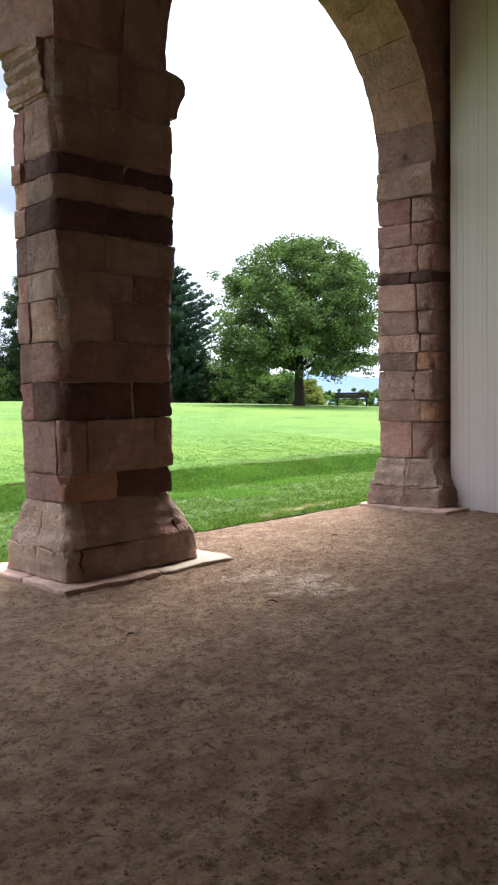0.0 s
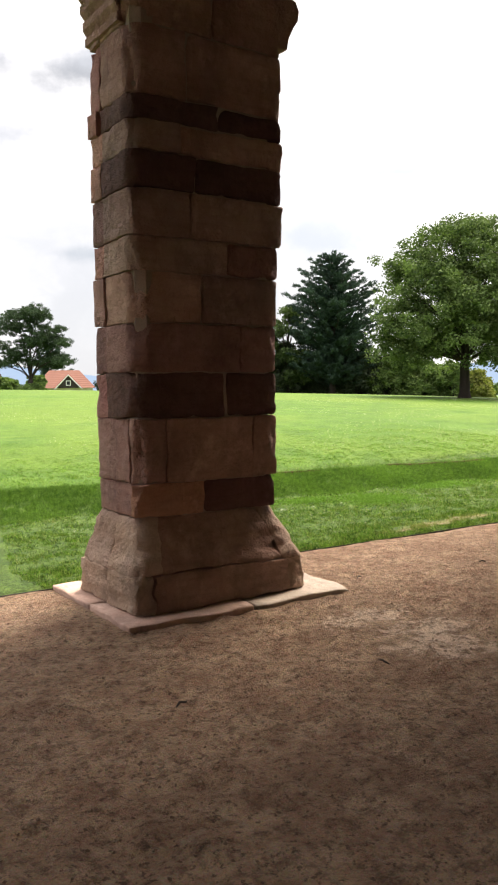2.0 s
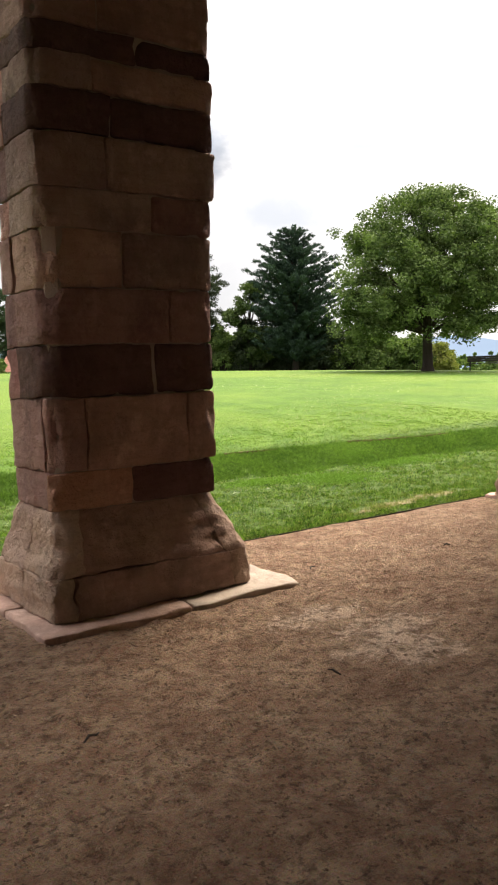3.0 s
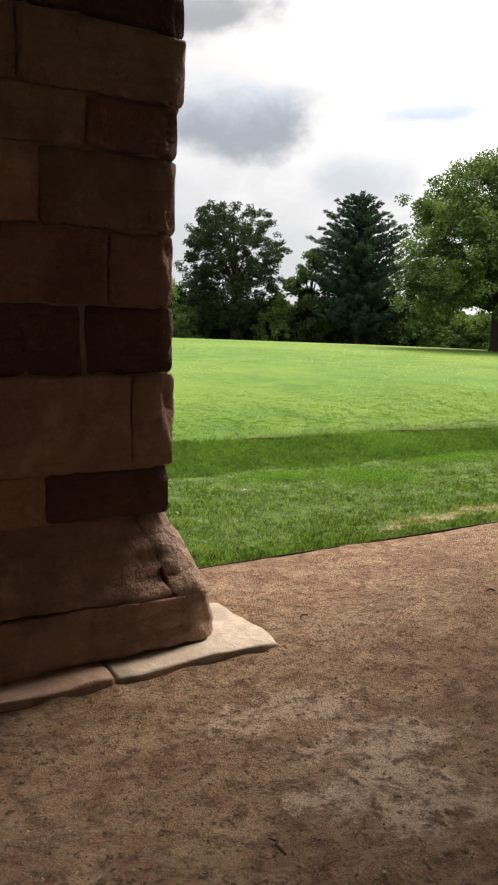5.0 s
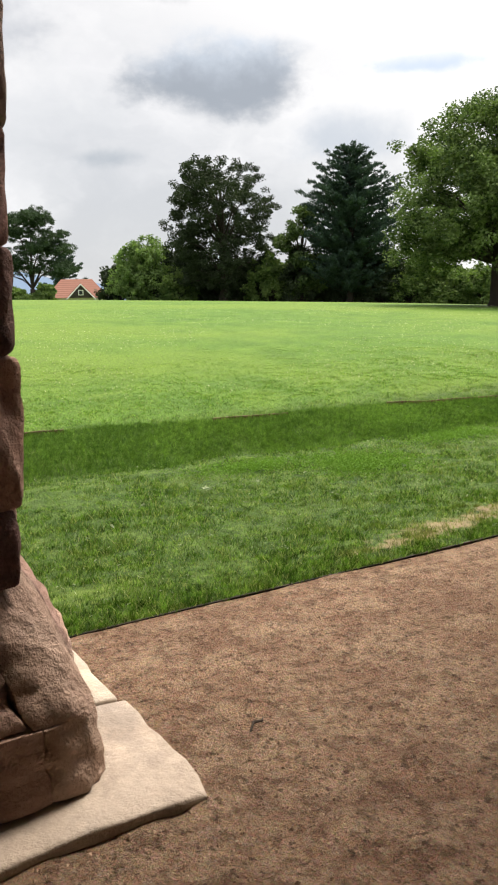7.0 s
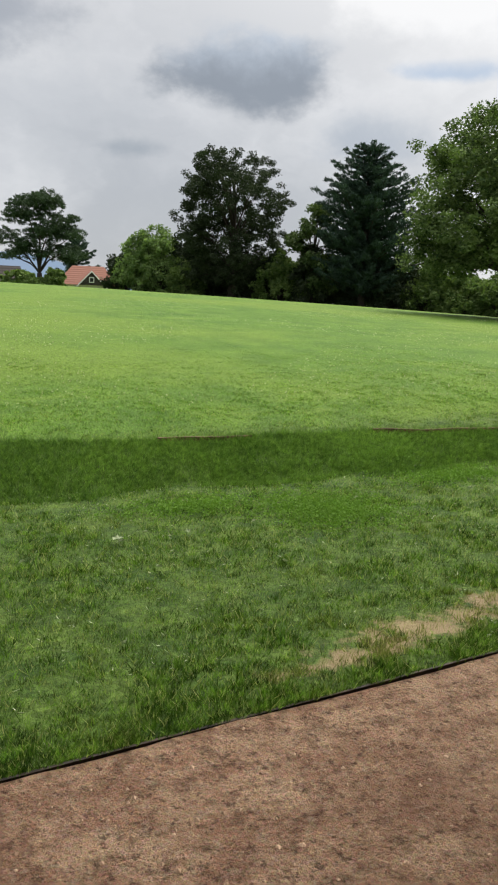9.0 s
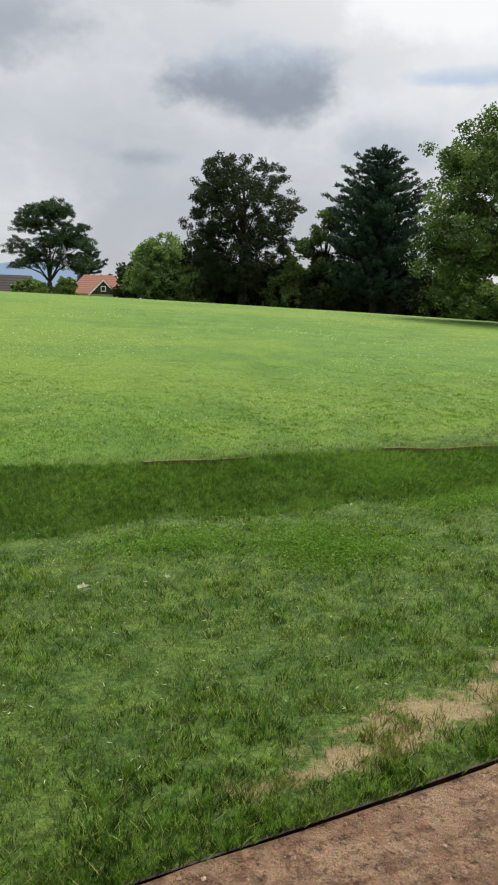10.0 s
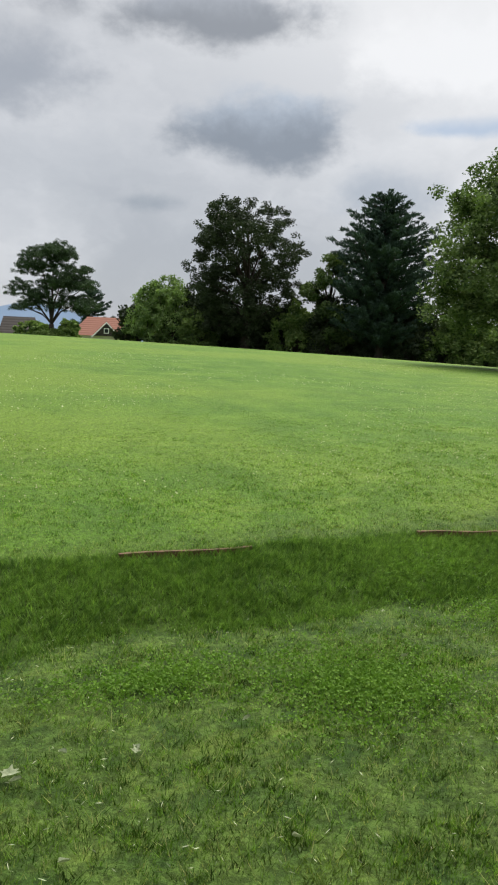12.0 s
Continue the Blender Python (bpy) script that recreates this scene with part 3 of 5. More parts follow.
def pier(x0, x1, courses, group_label, wall_side=0, y_back=6.29, flare=(0.0, 0.0), top_flare=(0.0, 0.0)):
    """A pier of coursed sandstone: each course is (z0, z1, front splits, tones, back tones).
    flare: how far each side steps out towards the back; top_flare: towards the top."""
    root = empty("pier", group_label, "pier", "arcade piers", at=((x0 + x1) / 2, 6.0, 0.05))
    bm = bmesh.new()
    ring = []
    for z in (0.3, SPRING - 0.05):
        up = min(1, max(0, (z - 1.2) / 2.0))
        xl, xr, inset, cut = x0 - top_flare[0] * up, x1 + top_flare[1] * up, 0.032, 0.06
        bl, br = xl - flare[0], xr + flare[1]
        for px, py in ((xl + inset + cut, Y_IN + 0.010), (xr - inset - cut, Y_IN + 0.010), (xr - inset, Y_IN + cut), (br - inset, y_back - 0.05),
                       (br - inset - 0.02, y_back - 0.03), (bl + inset + 0.02, y_back - 0.03), (bl + inset, y_back - 0.05), (xl + inset, Y_IN + cut)):
            ring.append(bm.verts.new((px - root.location.x, py - 6.0, z)))
    for k in range(8):
        bm.faces.new((ring[k], ring[(k + 1) % 8], ring[8 + (k + 1) % 8], ring[8 + k]))
    bm.faces.new(ring[8:])
    bm.faces.new(ring[7::-1])
    part("mortar_core", bm, mortar, root)
    seed = int(abs(x0) * 10)
    rng = random.Random(seed)
    spread = 0.13

    def sides(y, z):
        t, u = (y - Y_IN) / (y_back - Y_IN), min(1, max(0, (z - 1.2) / 2.0))
        return x0 - flare[0] * t - top_flare[0] * u, x1 + flare[1] * t + top_flare[1] * u

    def chipped(px, py, z0, z1, way, count, depth):
        """Broken facets along an arris."""
        cuts_ = []
        for _ in range(count):
            normal = Vector((way * rng.uniform(0.8, 1.2), -rng.uniform(0.8, 1.2), rng.uniform(-0.5, 0.5))).normalized()
            spot = Vector((px, py, rng.uniform(z0, z1))) - normal * depth * rng.uniform(0.2, 1.0)
            cuts_.append((spot, normal))
        return cuts_

    # battered base in two courses, its corners broken away
    for z0, z1, s0, s1, cuts, tones in ((0.045, 0.285, 1.0, 0.90, (0.0, 0.10, 0.86, 1.0), ("worn", "buff", "worn")), (0.287, 0.645, 0.87, 0.02, (0.0, 0.14, 0.84, 1.0), ("worn", "buff", "worn"))):
        for row in range(2):
            for i in range(3):
                seed += 1
                tone = tones[i] if row == 0 else rng.choice(("buff", "worn", "worn"))
                f0, f1 = cuts[i], cuts[i + 1]
                w, d = (x1 - x0) * (f1 - f0), (y_back - Y_IN) / 2 + 0.1

                def shape(a, b, c, f0=f0, f1=f1, w=w, d=d, z0=z0, z1=z1, row=row, s0=s0, s1=s1):
                    t = c / (z1 - z0) + 0.5
                    k = spread * lerp(s0, s1, t)
                    yl, yr = Y_IN - 1.5 * k, y_back + k
                    y = lerp(yl, yr, 0.5 * row + 0.5 * (b / d + 0.5))
                    xl, xr = sides(min(max(y, Y_IN), y_back), 0)
                    xl = xl - (0 if wall_side < 0 else k)
                    xr = xr + (0 if wall_side > 0 else 1.6 * k)
                    return lerp(xl, xr, f0 + (a / w + 0.5) * (f1 - f0)), y, lerp(z0, z1, t)

                facets = []
                if row == 0 and i != 1:
                    way = -1 if i == 0 else 1
                    corner = Vector(shape(way * w / 2, -d / 2, 0))
                    if i == 2:
                        # the oblique break on the corner towards the opening
                        lean = 0.11 if z0 < 0.2 else 0.62
                        normal = Vector((0.62, -0.72, lean)).normalized()
                        facets = [(corner - normal * (0.09 if z0 < 0.2 else 0.065), normal)]
                rough_block("base_stone", STONE[tone], root, shape, (w, d, z1 - z0), seed, 0.013, 0.006, 0.034, 0.012, (-1, -1) if i == 0 and row == 0 else None, facets, 0.024)
    for z0, z1, cuts, tones, back, proud in courses:
        split = (5.70 if z0 < 1.3 else 6.08) + 0.08 * rng.random() if wall_side == 0 else 5.84 + 0.14 * rng.random()
        for row, names in ((0, tones), (1, back)):
            y0, y1 = (Y_IN, split - 0.002) if row == 0 else (split + 0.002, y_back)
            cc = cuts if row == 0 else (0.0, 0.4 + 0.25 * rng.random(), 1.0)
            for i in range(len(cc) - 1):
                seed += 1
                tone = names[i % len(names)]
                out_l, out_r = 0.014 + rng.uniform(-0.014, 0.016), 0.024 + proud + rng.uniform(-0.008, 0.008)
                fy0, fy1 = (y0 - 0.4 * max(0.0, proud) - 0.016 * rng.random(), y1) if row == 0 else (y0, y1 + 0.02 * rng.random())
                w = (x1 - x0) * (cc[i + 1] - cc[i])
                size = (w, fy1 - fy0, z1 - z0 - 0.001)
                first, last_one = i == 0, i == len(cc) - 2

                def shape(a, b, c, cc=cc, i=i, w=w, fy0=fy0, fy1=fy1, z0=z0, z1=z1, out_l=out_l, out_r=out_r):
                    y = (fy0 + fy1) / 2 + b
                    z = (z0 + z1) / 2 + c
                    xl, xr = sides(y, z)
                    joint = 0.012 if 1.3 < z0 < 1.33 else 0.002
                    bl = lerp(xl, xr, cc[i]) + (joint if i else -out_l)
                    br = lerp(xl, xr, cc[i + 1]) - (joint if i < len(cc) - 2 else -out_r)
                    return lerp(bl, br, a / w + 0.5), y, z

                facets = []
                if row == 0 and first:
                    way = -1
                    corner = shape(way * w / 2, -size[1] / 2, 0)
                    facets = chipped(corner[0], corner[1], z0, z1, way, 2, 0.042)
                rough_block("stone_block", STONE[tone], root, shape, size, seed, 0.011, 0.026 if last_one else 0.005, 0.045, 0.006,
                            ((-1, -1) if first else (1, -1) if last_one else None) if row == 0 else None, facets)
    return root


def impost(x_face, out_dir, root, seed, reach, y0, y1, moulded=True):
    """A springer course on a reveal: moulded with fillets, or worn to a plain swelling."""
    if moulded:
        prof = [(0.0, 3.90), (0.35, 3.92), (0.35, 3.97), (0.12, 3.98), (0.55, 4.03), (0.55, 4.08), (0.3, 4.09), (0.8, 4.14), (0.8, 4.19), (0.55, 4.20), (1.0, 4.24), (1.0, 4.32), (0.0, 4.34)]
    else:
        prof = [(0.0, 3.95), (0.42, 3.97), (0.5, 4.05), (0.72, 4.13), (0.95, 4.19), (1.0, 4.26), (0.85, 4.32), (0.5, 4.35), (0.0, 4.36)]
    ys = np.linspace(y0, y1, 14)
    verts, faces = [], []
    for y in ys:
        worn = 1 - 0.3 * max(0, noise.noise(Vector((y * 4, seed, 0))))
        for o, z in prof:
            verts.append((x_face + out_dir * (o * reach * worn) - out_dir * 0.04 * (o == 0) - root.location.x, y - root.location.y, z - root.location.z + 0.012 * noise.noise(Vector((y * 5, o * 2, seed)))))
    k = len(prof)
    for i in range(len(ys) - 1):
        for j in range(k):
            faces.append([i * k + j, i * k + (j + 1) % k, (i + 1) * k + (j + 1) % k, (i + 1) * k + j])
    faces += [list(range(k)), list(range((len(ys) - 1) * k, len(ys) * k))[::-1]]
    ob = new("impost", mesh_from("impost", verts, faces, STONE["brown"]))
    ob.parent = root
    tagged(ob, "weathered moulded springer stone" if moulded else "worn projecting springer stone")


COURSES_B = [
    (0.65, 0.87, (0.0, 0.46, 1.0), ("orange", "umber"), ("rose", "brown"), 0),
    (0.875, 1.31, (0.0, 0.19, 0.83, 1.0), ("rose", "brown", "brown"), ("rose", "pink"), 0.018),
    (1.315, 1.62, (0.0, 0.62, 1.0), ("dark", "dark"), ("pink", "brown"), 0.004),
    (1.625, 1.95, (0.0, 0.72, 1.0), ("brown", "brown"), ("rose", "brown"), 0.006),
    (1.955, 2.29, (0.0, 0.44, 1.0), ("brown", "grey"), ("rose", "brown"), 0),
    (2.295, 2.52, (0.0, 0.62, 1.0), ("grey", "brown"), ("pink", "brown"), 0.002),
    (2.525, 2.83, (0.0, 0.36, 1.0), ("grey", "grey"), ("rose", "grey"), 0.034),
    (2.835, 3.07, (0.0, 0.40, 1.0), ("dark", "dark"), ("pink", "dark"), 0.022),
    (3.075, 3.27, (0.0, 0.30, 1.0), ("grey", "brown"), ("pink", "brown"), 0.012),
    (3.275, 3.43, (0.0, 0.55, 1.0), ("dark", "dark"), ("pink", "brown"), 0),
    (3.435, 3.88, (0.0, 0.35, 1.0), ("brown", "brown"), ("pink", "pink"), 0.006),
    (3.885, 4.31, (0.0, 0.52, 1.0), ("brown", "brown"), ("rose", "brown"), 0),
]
COURSES_C = [
    (0.65, 1.12, (0.0, 1.0), ("rose",), ("blush", "brown"), 0),
    (1.125, 1.39, (0.0, 1.0), ("orange",), ("brown", "brown"), 0.012),
    (1.395, 1.77, (0.0, 1.0), ("rose",), ("rose", "rose"), -0.005),
    (1.775, 2.0, (0.0, 1.0), ("orange",), ("rose", "rose"), 0.01),
    (2.005, 2.23, (0.0, 1.0), ("rose",), ("blush", "pink"), 0),
    (2.235, 2.53, (0.0, 1.0), ("rose",), ("brown", "brown"), -0.01),
    (2.535, 2.88, (0.0, 1.0), ("rose",), ("blush", "pink"), 0.006),
    (2.885, 3.02, (0.0, 1.0), ("dark",), ("dark", "pink"), 0.012),
    (3.025, 3.35, (0.0, 1.0), ("blush",), ("blush", "pink"), 0),
    (3.355, 3.64, (0.0, 1.0), ("pink",), ("blush", "buff"), 0.01),
    (3.645, 3.95, (0.0, 1.0), ("rose",), ("pink", "dark"), -0.006),
    (3.955, 4.31, (0.0, 1.0), ("rose",), ("brown", "brown"), 0),
]
pier_b = pier(3.52, 4.62, COURSES_B, "square sandstone pier of brown and dark purple courses on battered base", flare=(0.0, 0.12), top_flare=(0.0, 0.08))
pier_c = pier(8.91, 9.6, COURSES_C, "pink and buff sandstone end pier against plastered wall", 1, 6.40, (0.15, 0.0))
pier_a = pier(-1.85, -0.74, [(z0, z1, c, t[::-1], k, u) for z0, z1, c, t, k, u in COURSES_B], "square sandstone pier of brown courses on battered base")
impost(3.52, -1, pier_b, 1.0, 0.075, 5.78, 6.33)
impost(4.72, 1, pier_b, 2.0, 0.20, 5.70, 6.30, False)
impost(8.86, -1, pier_c, 6.0, 0.07, 5.64, 6.44, False)
impost(-0.74, 1, pier_a, 4.0, 0.12, 5.70, 6.30, False)


def socket_hole(root, place, turn, radius):
    """An old scaffold socket: a ragged shallow disc, dark with the hole's painted shade."""
    bm = bmesh.new()
    rim = [bm.verts.new((radius * (1 + 0.25 * noise.noise(Vector((k, radius * 99, 0)))) * math.cos(k * 0.6283), radius * 0.8 * math.sin(k * 0.6283), 0.004)) for k in range(10)]
    deep = [bm.verts.new((v.co.x * 0.7, v.co.y * 0.7, 0.0)) for v in rim]
    for k in range(10):
        bm.faces.new((rim[k], rim[(k + 1) % 10], deep[(k + 1) % 10], deep[k]))
    bm.faces.new(deep)
    ob = part("socket_hole", bm, twig_mat, root, "shallow disc painted dark as scaffold socket's shade")
    ob.matrix_world = pose(*place, *turn)
    ob.location = Vector(place) - root.location


socket_hole(pier_c, (8.79, 6.0, 4.45), (0, -90, 0), 0.045)
socket_hole(pier_c, (8.83, 5.93, 1.68), (0, -90, 0), 0.025)
socket_hole(pier_c, (8.83, 5.93, 1.52), (0, -90, 0), 0.025)


def slab(x0, x1, y0, y1, tone, seed, root, top=0.05):
    mid = ((x0 + x1) / 2, (y0 + y1) / 2, top - 0.06)
    rough_block("slab", STONE[tone], root, lambda a, b, c: (mid[0] + a, mid[1] + b + 0.03 * noise.noise(Vector((a * 2, seed, b))), mid[2] + c), (x1 - x0, y1 - y0, 0.12), seed, 0.010, 0.016, 0.09, 0.012)


for sx0, sx1 in ((3.27, 5.06), (8.62, 9.5), (-1.84, -0.5)):
    foot = empty("footing", "flat sandstone footing slabs under pier, pale and reddish", "paving", "pier footings", at=((sx0 + sx1) / 2, 6.0, 0))
    m1 = lerp(sx0, sx1, 0.52)
    slab(sx0, m1, 5.29, 5.98, "redslab", sx0 + 1, foot, 0.042)
    slab(m1 + 0.006, sx1, 5.29, 5.96, "slab", sx0 + 2, foot, 0.040)
    slab(sx0, m1 - 0.1, 5.985, 6.66, "redslab", sx0 + 3, foot, 0.041)
    slab(m1 - 0.094, sx1 - 0.02, 5.97, 6.66, "slab", sx0 + 4, foot, 0.039)

# arches of wedge-shaped stones
for number, cx in enumerate(CENTRES):
    arch = empty("arch", "round arch of pink and buff sandstone wedge stones", "arch", "arcade arches", at=(cx, 6.0, SPRING))
    rng = random.Random(number + 40)
    count = 13
    for i in range(count):
        for row in range(1):
            a0, a1 = math.pi * i / count + 0.0004, math.pi * (i + 1) / count - 0.0004
            y0, y1 = Y_IN - 0.01, Y_OUT + 0.06
            r0 = RADIUS + 0.02 - 0.012 * rng.random()
            depth = 0.46

            def shape(a, b, c, a0=a0, a1=a1, y0=y0, y1=y1, r0=r0):
                ang = lerp(a0, a1, a / 0.5 + 0.5)
                y = lerp(y0, y1, b / (y1 - y0) + 0.5)
                r = r0 + (c / depth + 0.5) * depth - 0.17 * max(0, (y - Y_IN) / 0.7)
                return cx + r * math.cos(ang), lerp(y0, y1, b / (y1 - y0) + 0.5), SPRING + r * math.sin(ang)

            tone = rng.choice(("rose", "blush", "pink", "pink")) if i not in (1, count - 2) else ("pink", "pink")[row]
            rough_block("wedge_stone", STONE[tone], arch, shape, (0.5, y1 - y0, depth), number * 50 + i * 2 + row, 0.008, 0.005, 0.09, 0.006)

# wall over the arches, cut to their curve
wall_bm = bmesh.new()
xs = sorted(set([-1.85, 9.6] + [round(v, 3) for v in np.arange(-1.8, 9.6, 0.1)]))


def soffit(x):
    z = SPRING
    for cx in CENTRES:
        d = abs(x - cx)
        if d < RADIUS + 0.3:
            z = max(z, SPRING + math.sqrt(max((RADIUS + 0.3) ** 2 - d * d, 0)))
    return z


cols = []
for x in xs:
    z = soffit(x)
    cols.append([wall_bm.verts.new(c) for c in ((x, Y_IN + 0.015, z), (x, Y_OUT, z), (x, Y_OUT, TOP), (x, Y_IN + 0.015, TOP))])
for c0, c1 in zip(cols, cols[1:]):
    for k in range(4):
        wall_bm.faces.new((c0[k], c0[(k + 1) % 4], c1[(k + 1) % 4], c1[k]))
wall_bm.faces.new(cols[0])
wall_bm.faces.new(cols[-1][::-1])
tagged(part("wall_north", wall_bm, STONE["brown"]), "brown sandstone wall above open arches", "wall", kind="structure")

# west and south walls are unseen: one darkens the hall, one bounces light in
for name, dims, label in (
        ("wall_east", (X_WALL, X_WALL + 0.45, -2.9, 5.56, -0.1, TOP), "grey-beige plastered cross wall with fine vertical comb marks"),
        ("wall_west", (-2.26, -1.86, -2.9, 6.34, -0.1, TOP), "unseen sandstone end wall added to darken the hall"),
        ("wall_south", (-2.26, X_WALL, -3.3, -2.904, -0.1, TOP), "unseen plastered rear wall added to bounce light")):
    bm = bmesh.new()
    box(bm, *dims)
    tagged(part(name, bm, STONE["buff"] if name == "wall_west" else plaster), label, "wall", kind="structure")
bm = bmesh.new()
box(bm, X_WALL + 0.45, 13.0, -3.3, 6.34, -0.1, TOP)
tagged(part("wall_tower", bm, pale_render), "plain rendered block beside the hall", "wall", kind="structure")
# an added ceiling, out of view, that throws light back down
bm = bmesh.new()
box(bm, -2.3, 9.6, -3.3, 6.5, TOP + 0.004, TOP + 0.16)
for y in np.arange(-2.6, 5.5, 0.9):
    box(bm, -1.84, X_WALL - 0.02, y, y + 0.2, TOP - 0.22, TOP)
tagged(part("ceiling", bm, ceiling_mat), "unseen timber beamed ceiling, pale to bounce light", "ceiling", kind="structure")
bm = bmesh.new()
rv = [bm.verts.new(c) for c in ((-2.7, -3.8, 7.5), (13.4, -3.8, 7.5), (13.4, 6.95, 7.5), (-2.7, 6.95, 7.5), (-2.7, 1.55, 12.0), (13.4, 1.55, 12.0))]
for f in ((0, 1, 5, 4), (2, 3, 4, 5), (0, 4, 3), (1, 2, 5), (0, 3, 2, 1)):
    bm.faces.new([rv[i] for i in f])
tagged(part("roof", bm, roof_mat), "steep grey gabled roof", "roof", kind="structure")

# steel edging between gravel and lawn
bm = bmesh.new()
last = None
for i in range(0, 381):
    x = -7.0 + i * 0.1
    y = 6.69 + 0.005 * noise.noise(Vector((x * 0.8, 0, 0)))
    z = 0.009 + 0.004 * noise.noise(Vector((x * 1.1, 7, 0)))
    ring = [bm.verts.new(c) for c in ((x, y - 0.006, -0.05), (x, y + 0.006, -0.05), (x, y + 0.006, z), (x, y - 0.006, z))]
    if last:
        for k in range(4):
            bm.faces.new((last[k], last[(k + 1) % 4], ring[(k + 1) % 4], ring[k]))
    last = ring
tagged(part("lawn_edging", bm, steel), "thin dark steel edging strip between gravel and lawn", "edging", kind="structure")

# edging strips that show along the top of the bank
for x0, x1 in ((5.7, 6.45), (7.95, 8.8), (10.1, 12.1)):
    bm = bmesh.new()
    last = None
    for i in range(13):
        x = lerp(x0, x1, i / 12)
        y = float(bank_top(x)) - 0.05
        z = float(lawn_height(x, y)) + 0.036 + 0.014 * noise.noise(Vector((x * 2, 1, 0)))
        ring = [bm.verts.new(c) for c in ((x, y - 0.015, z - 0.1), (x, y + 0.015, z - 0.1), (x, y + 0.015, z), (x, y - 0.015, z))]
        if last:
            for k in range(4):
                bm.faces.new((last[k], last[(k + 1) % 4], ring[(k + 1) % 4], ring[k]))
        else:
            bm.faces.new(ring[::-1])
        last = ring
    bm.faces.new(last)
    tagged(part("bank_edging", bm, rusty), "brown rusted edging strip showing in the turf", "edging", "bank edging strips")


# ---- trees ----
def tube(points, radii, sides=8):
    """Rings along a bent axis."""
    verts, faces = [], []
    for i, (p0, r) in enumerate(zip(points, radii)):
        p0 = Vector(p0)
        d = (Vector(points[min(i + 1, len(points) - 1)]) - Vector(points[max(i - 1, 0)])).normalized()
        u = d.orthogonal().normalized()
        if abs(d.z) > 0.6:
            u = (Vector((1, 0, 0)) - d * d.x).normalized()
        w = d.cross(u)
        for k in range(sides):
            ang = 2 * math.pi * k / sides
            verts.append(tuple(p0 + (u * math.cos(ang) + w * math.sin(ang)) * r))
    for i in range(len(points) - 1):
        for k in range(sides):
            faces.append([i * sides + k, i * sides + (k + 1) % sides, (i + 1) * sides + (k + 1) % sides, (i + 1) * sides + k])
    faces.append([(len(points) - 1) * sides + k for k in range(sides)])
    return verts, faces


def join_tubes(tubes):
    verts, faces = [], []
    for v, f in tubes:
        o = len(verts)
        verts += v
        faces += [[i + o for i in q] for q in f]
    return verts, faces


def leaf_mesh(name, centres, radii, per, size, mat, rng, flat=1.0, long=1.6, droop=0.0, bias=None):
    """Many small leaves strewn round the given twig ends."""
    c = np.repeat(np.asarray(centres), per, axis=0)
    r = np.repeat(np.asarray(radii), per)[:, None]
    n = len(c)
    d = rng.normal(size=(n, 3))
    d /= np.linalg.norm(d, axis=1, keepdims=True)
    d *= (rng.random((n, 1)) ** 0.45)
    d[:, 2] *= flat
    p = c + d * r
    a = rng.normal(size=(n, 3))
    a[:, 2] = a[:, 2] * 0.6 - droop
    if bias is not None:
        a = a * 0.45 + np.repeat(np.asarray(bias), per, axis=0)
    a /= np.linalg.norm(a, axis=1, keepdims=True)
    b = np.cross(a, rng.normal(size=(n, 3)))
    b /= np.linalg.norm(b, axis=1, keepdims=True)
    s = size * rng.uniform(0.65, 1.35, size=(n, 1))
    v = np.stack([p - a * s * long / 2, p + b * s / 2, p + a * s * long / 2, p - b * s / 2], axis=1).reshape(-1, 3)
    f = np.arange(n * 4).reshape(n, 4)
    me = bpy.data.meshes.new(name)
    me.vertices.add(n * 4)
    me.vertices.foreach_set("co", v.ravel())
    me.loops.add(n * 4)
    me.loops.foreach_set("vertex_index", f.ravel())
    me.polygons.add(n)
    me.polygons.foreach_set("loop_start", np.arange(n) * 4)
    me.polygons.foreach_set("loop_total", np.full(n, 4))
    me.materials.append(mat)
    me.update()
    me.validate()
    return me


def crown_points(rng, count, profile, shell=0.55):
    """Twig ends in a crown: profile(h, angle) is the radius at height share h."""
    pts = []
    while len(pts) < count:
        h, ang = rng.random(), rng.uniform(0, 2 * math.pi)
        rad = profile(h, ang)
        if rad <= 0:
            continue
        if rng.random() > rad:
            continue
        k = (shell + (1 - shell) * rng.random()) if rng.random() < 0.8 else rng.random()
        pts.append((h, ang, rad * k))
    return pts


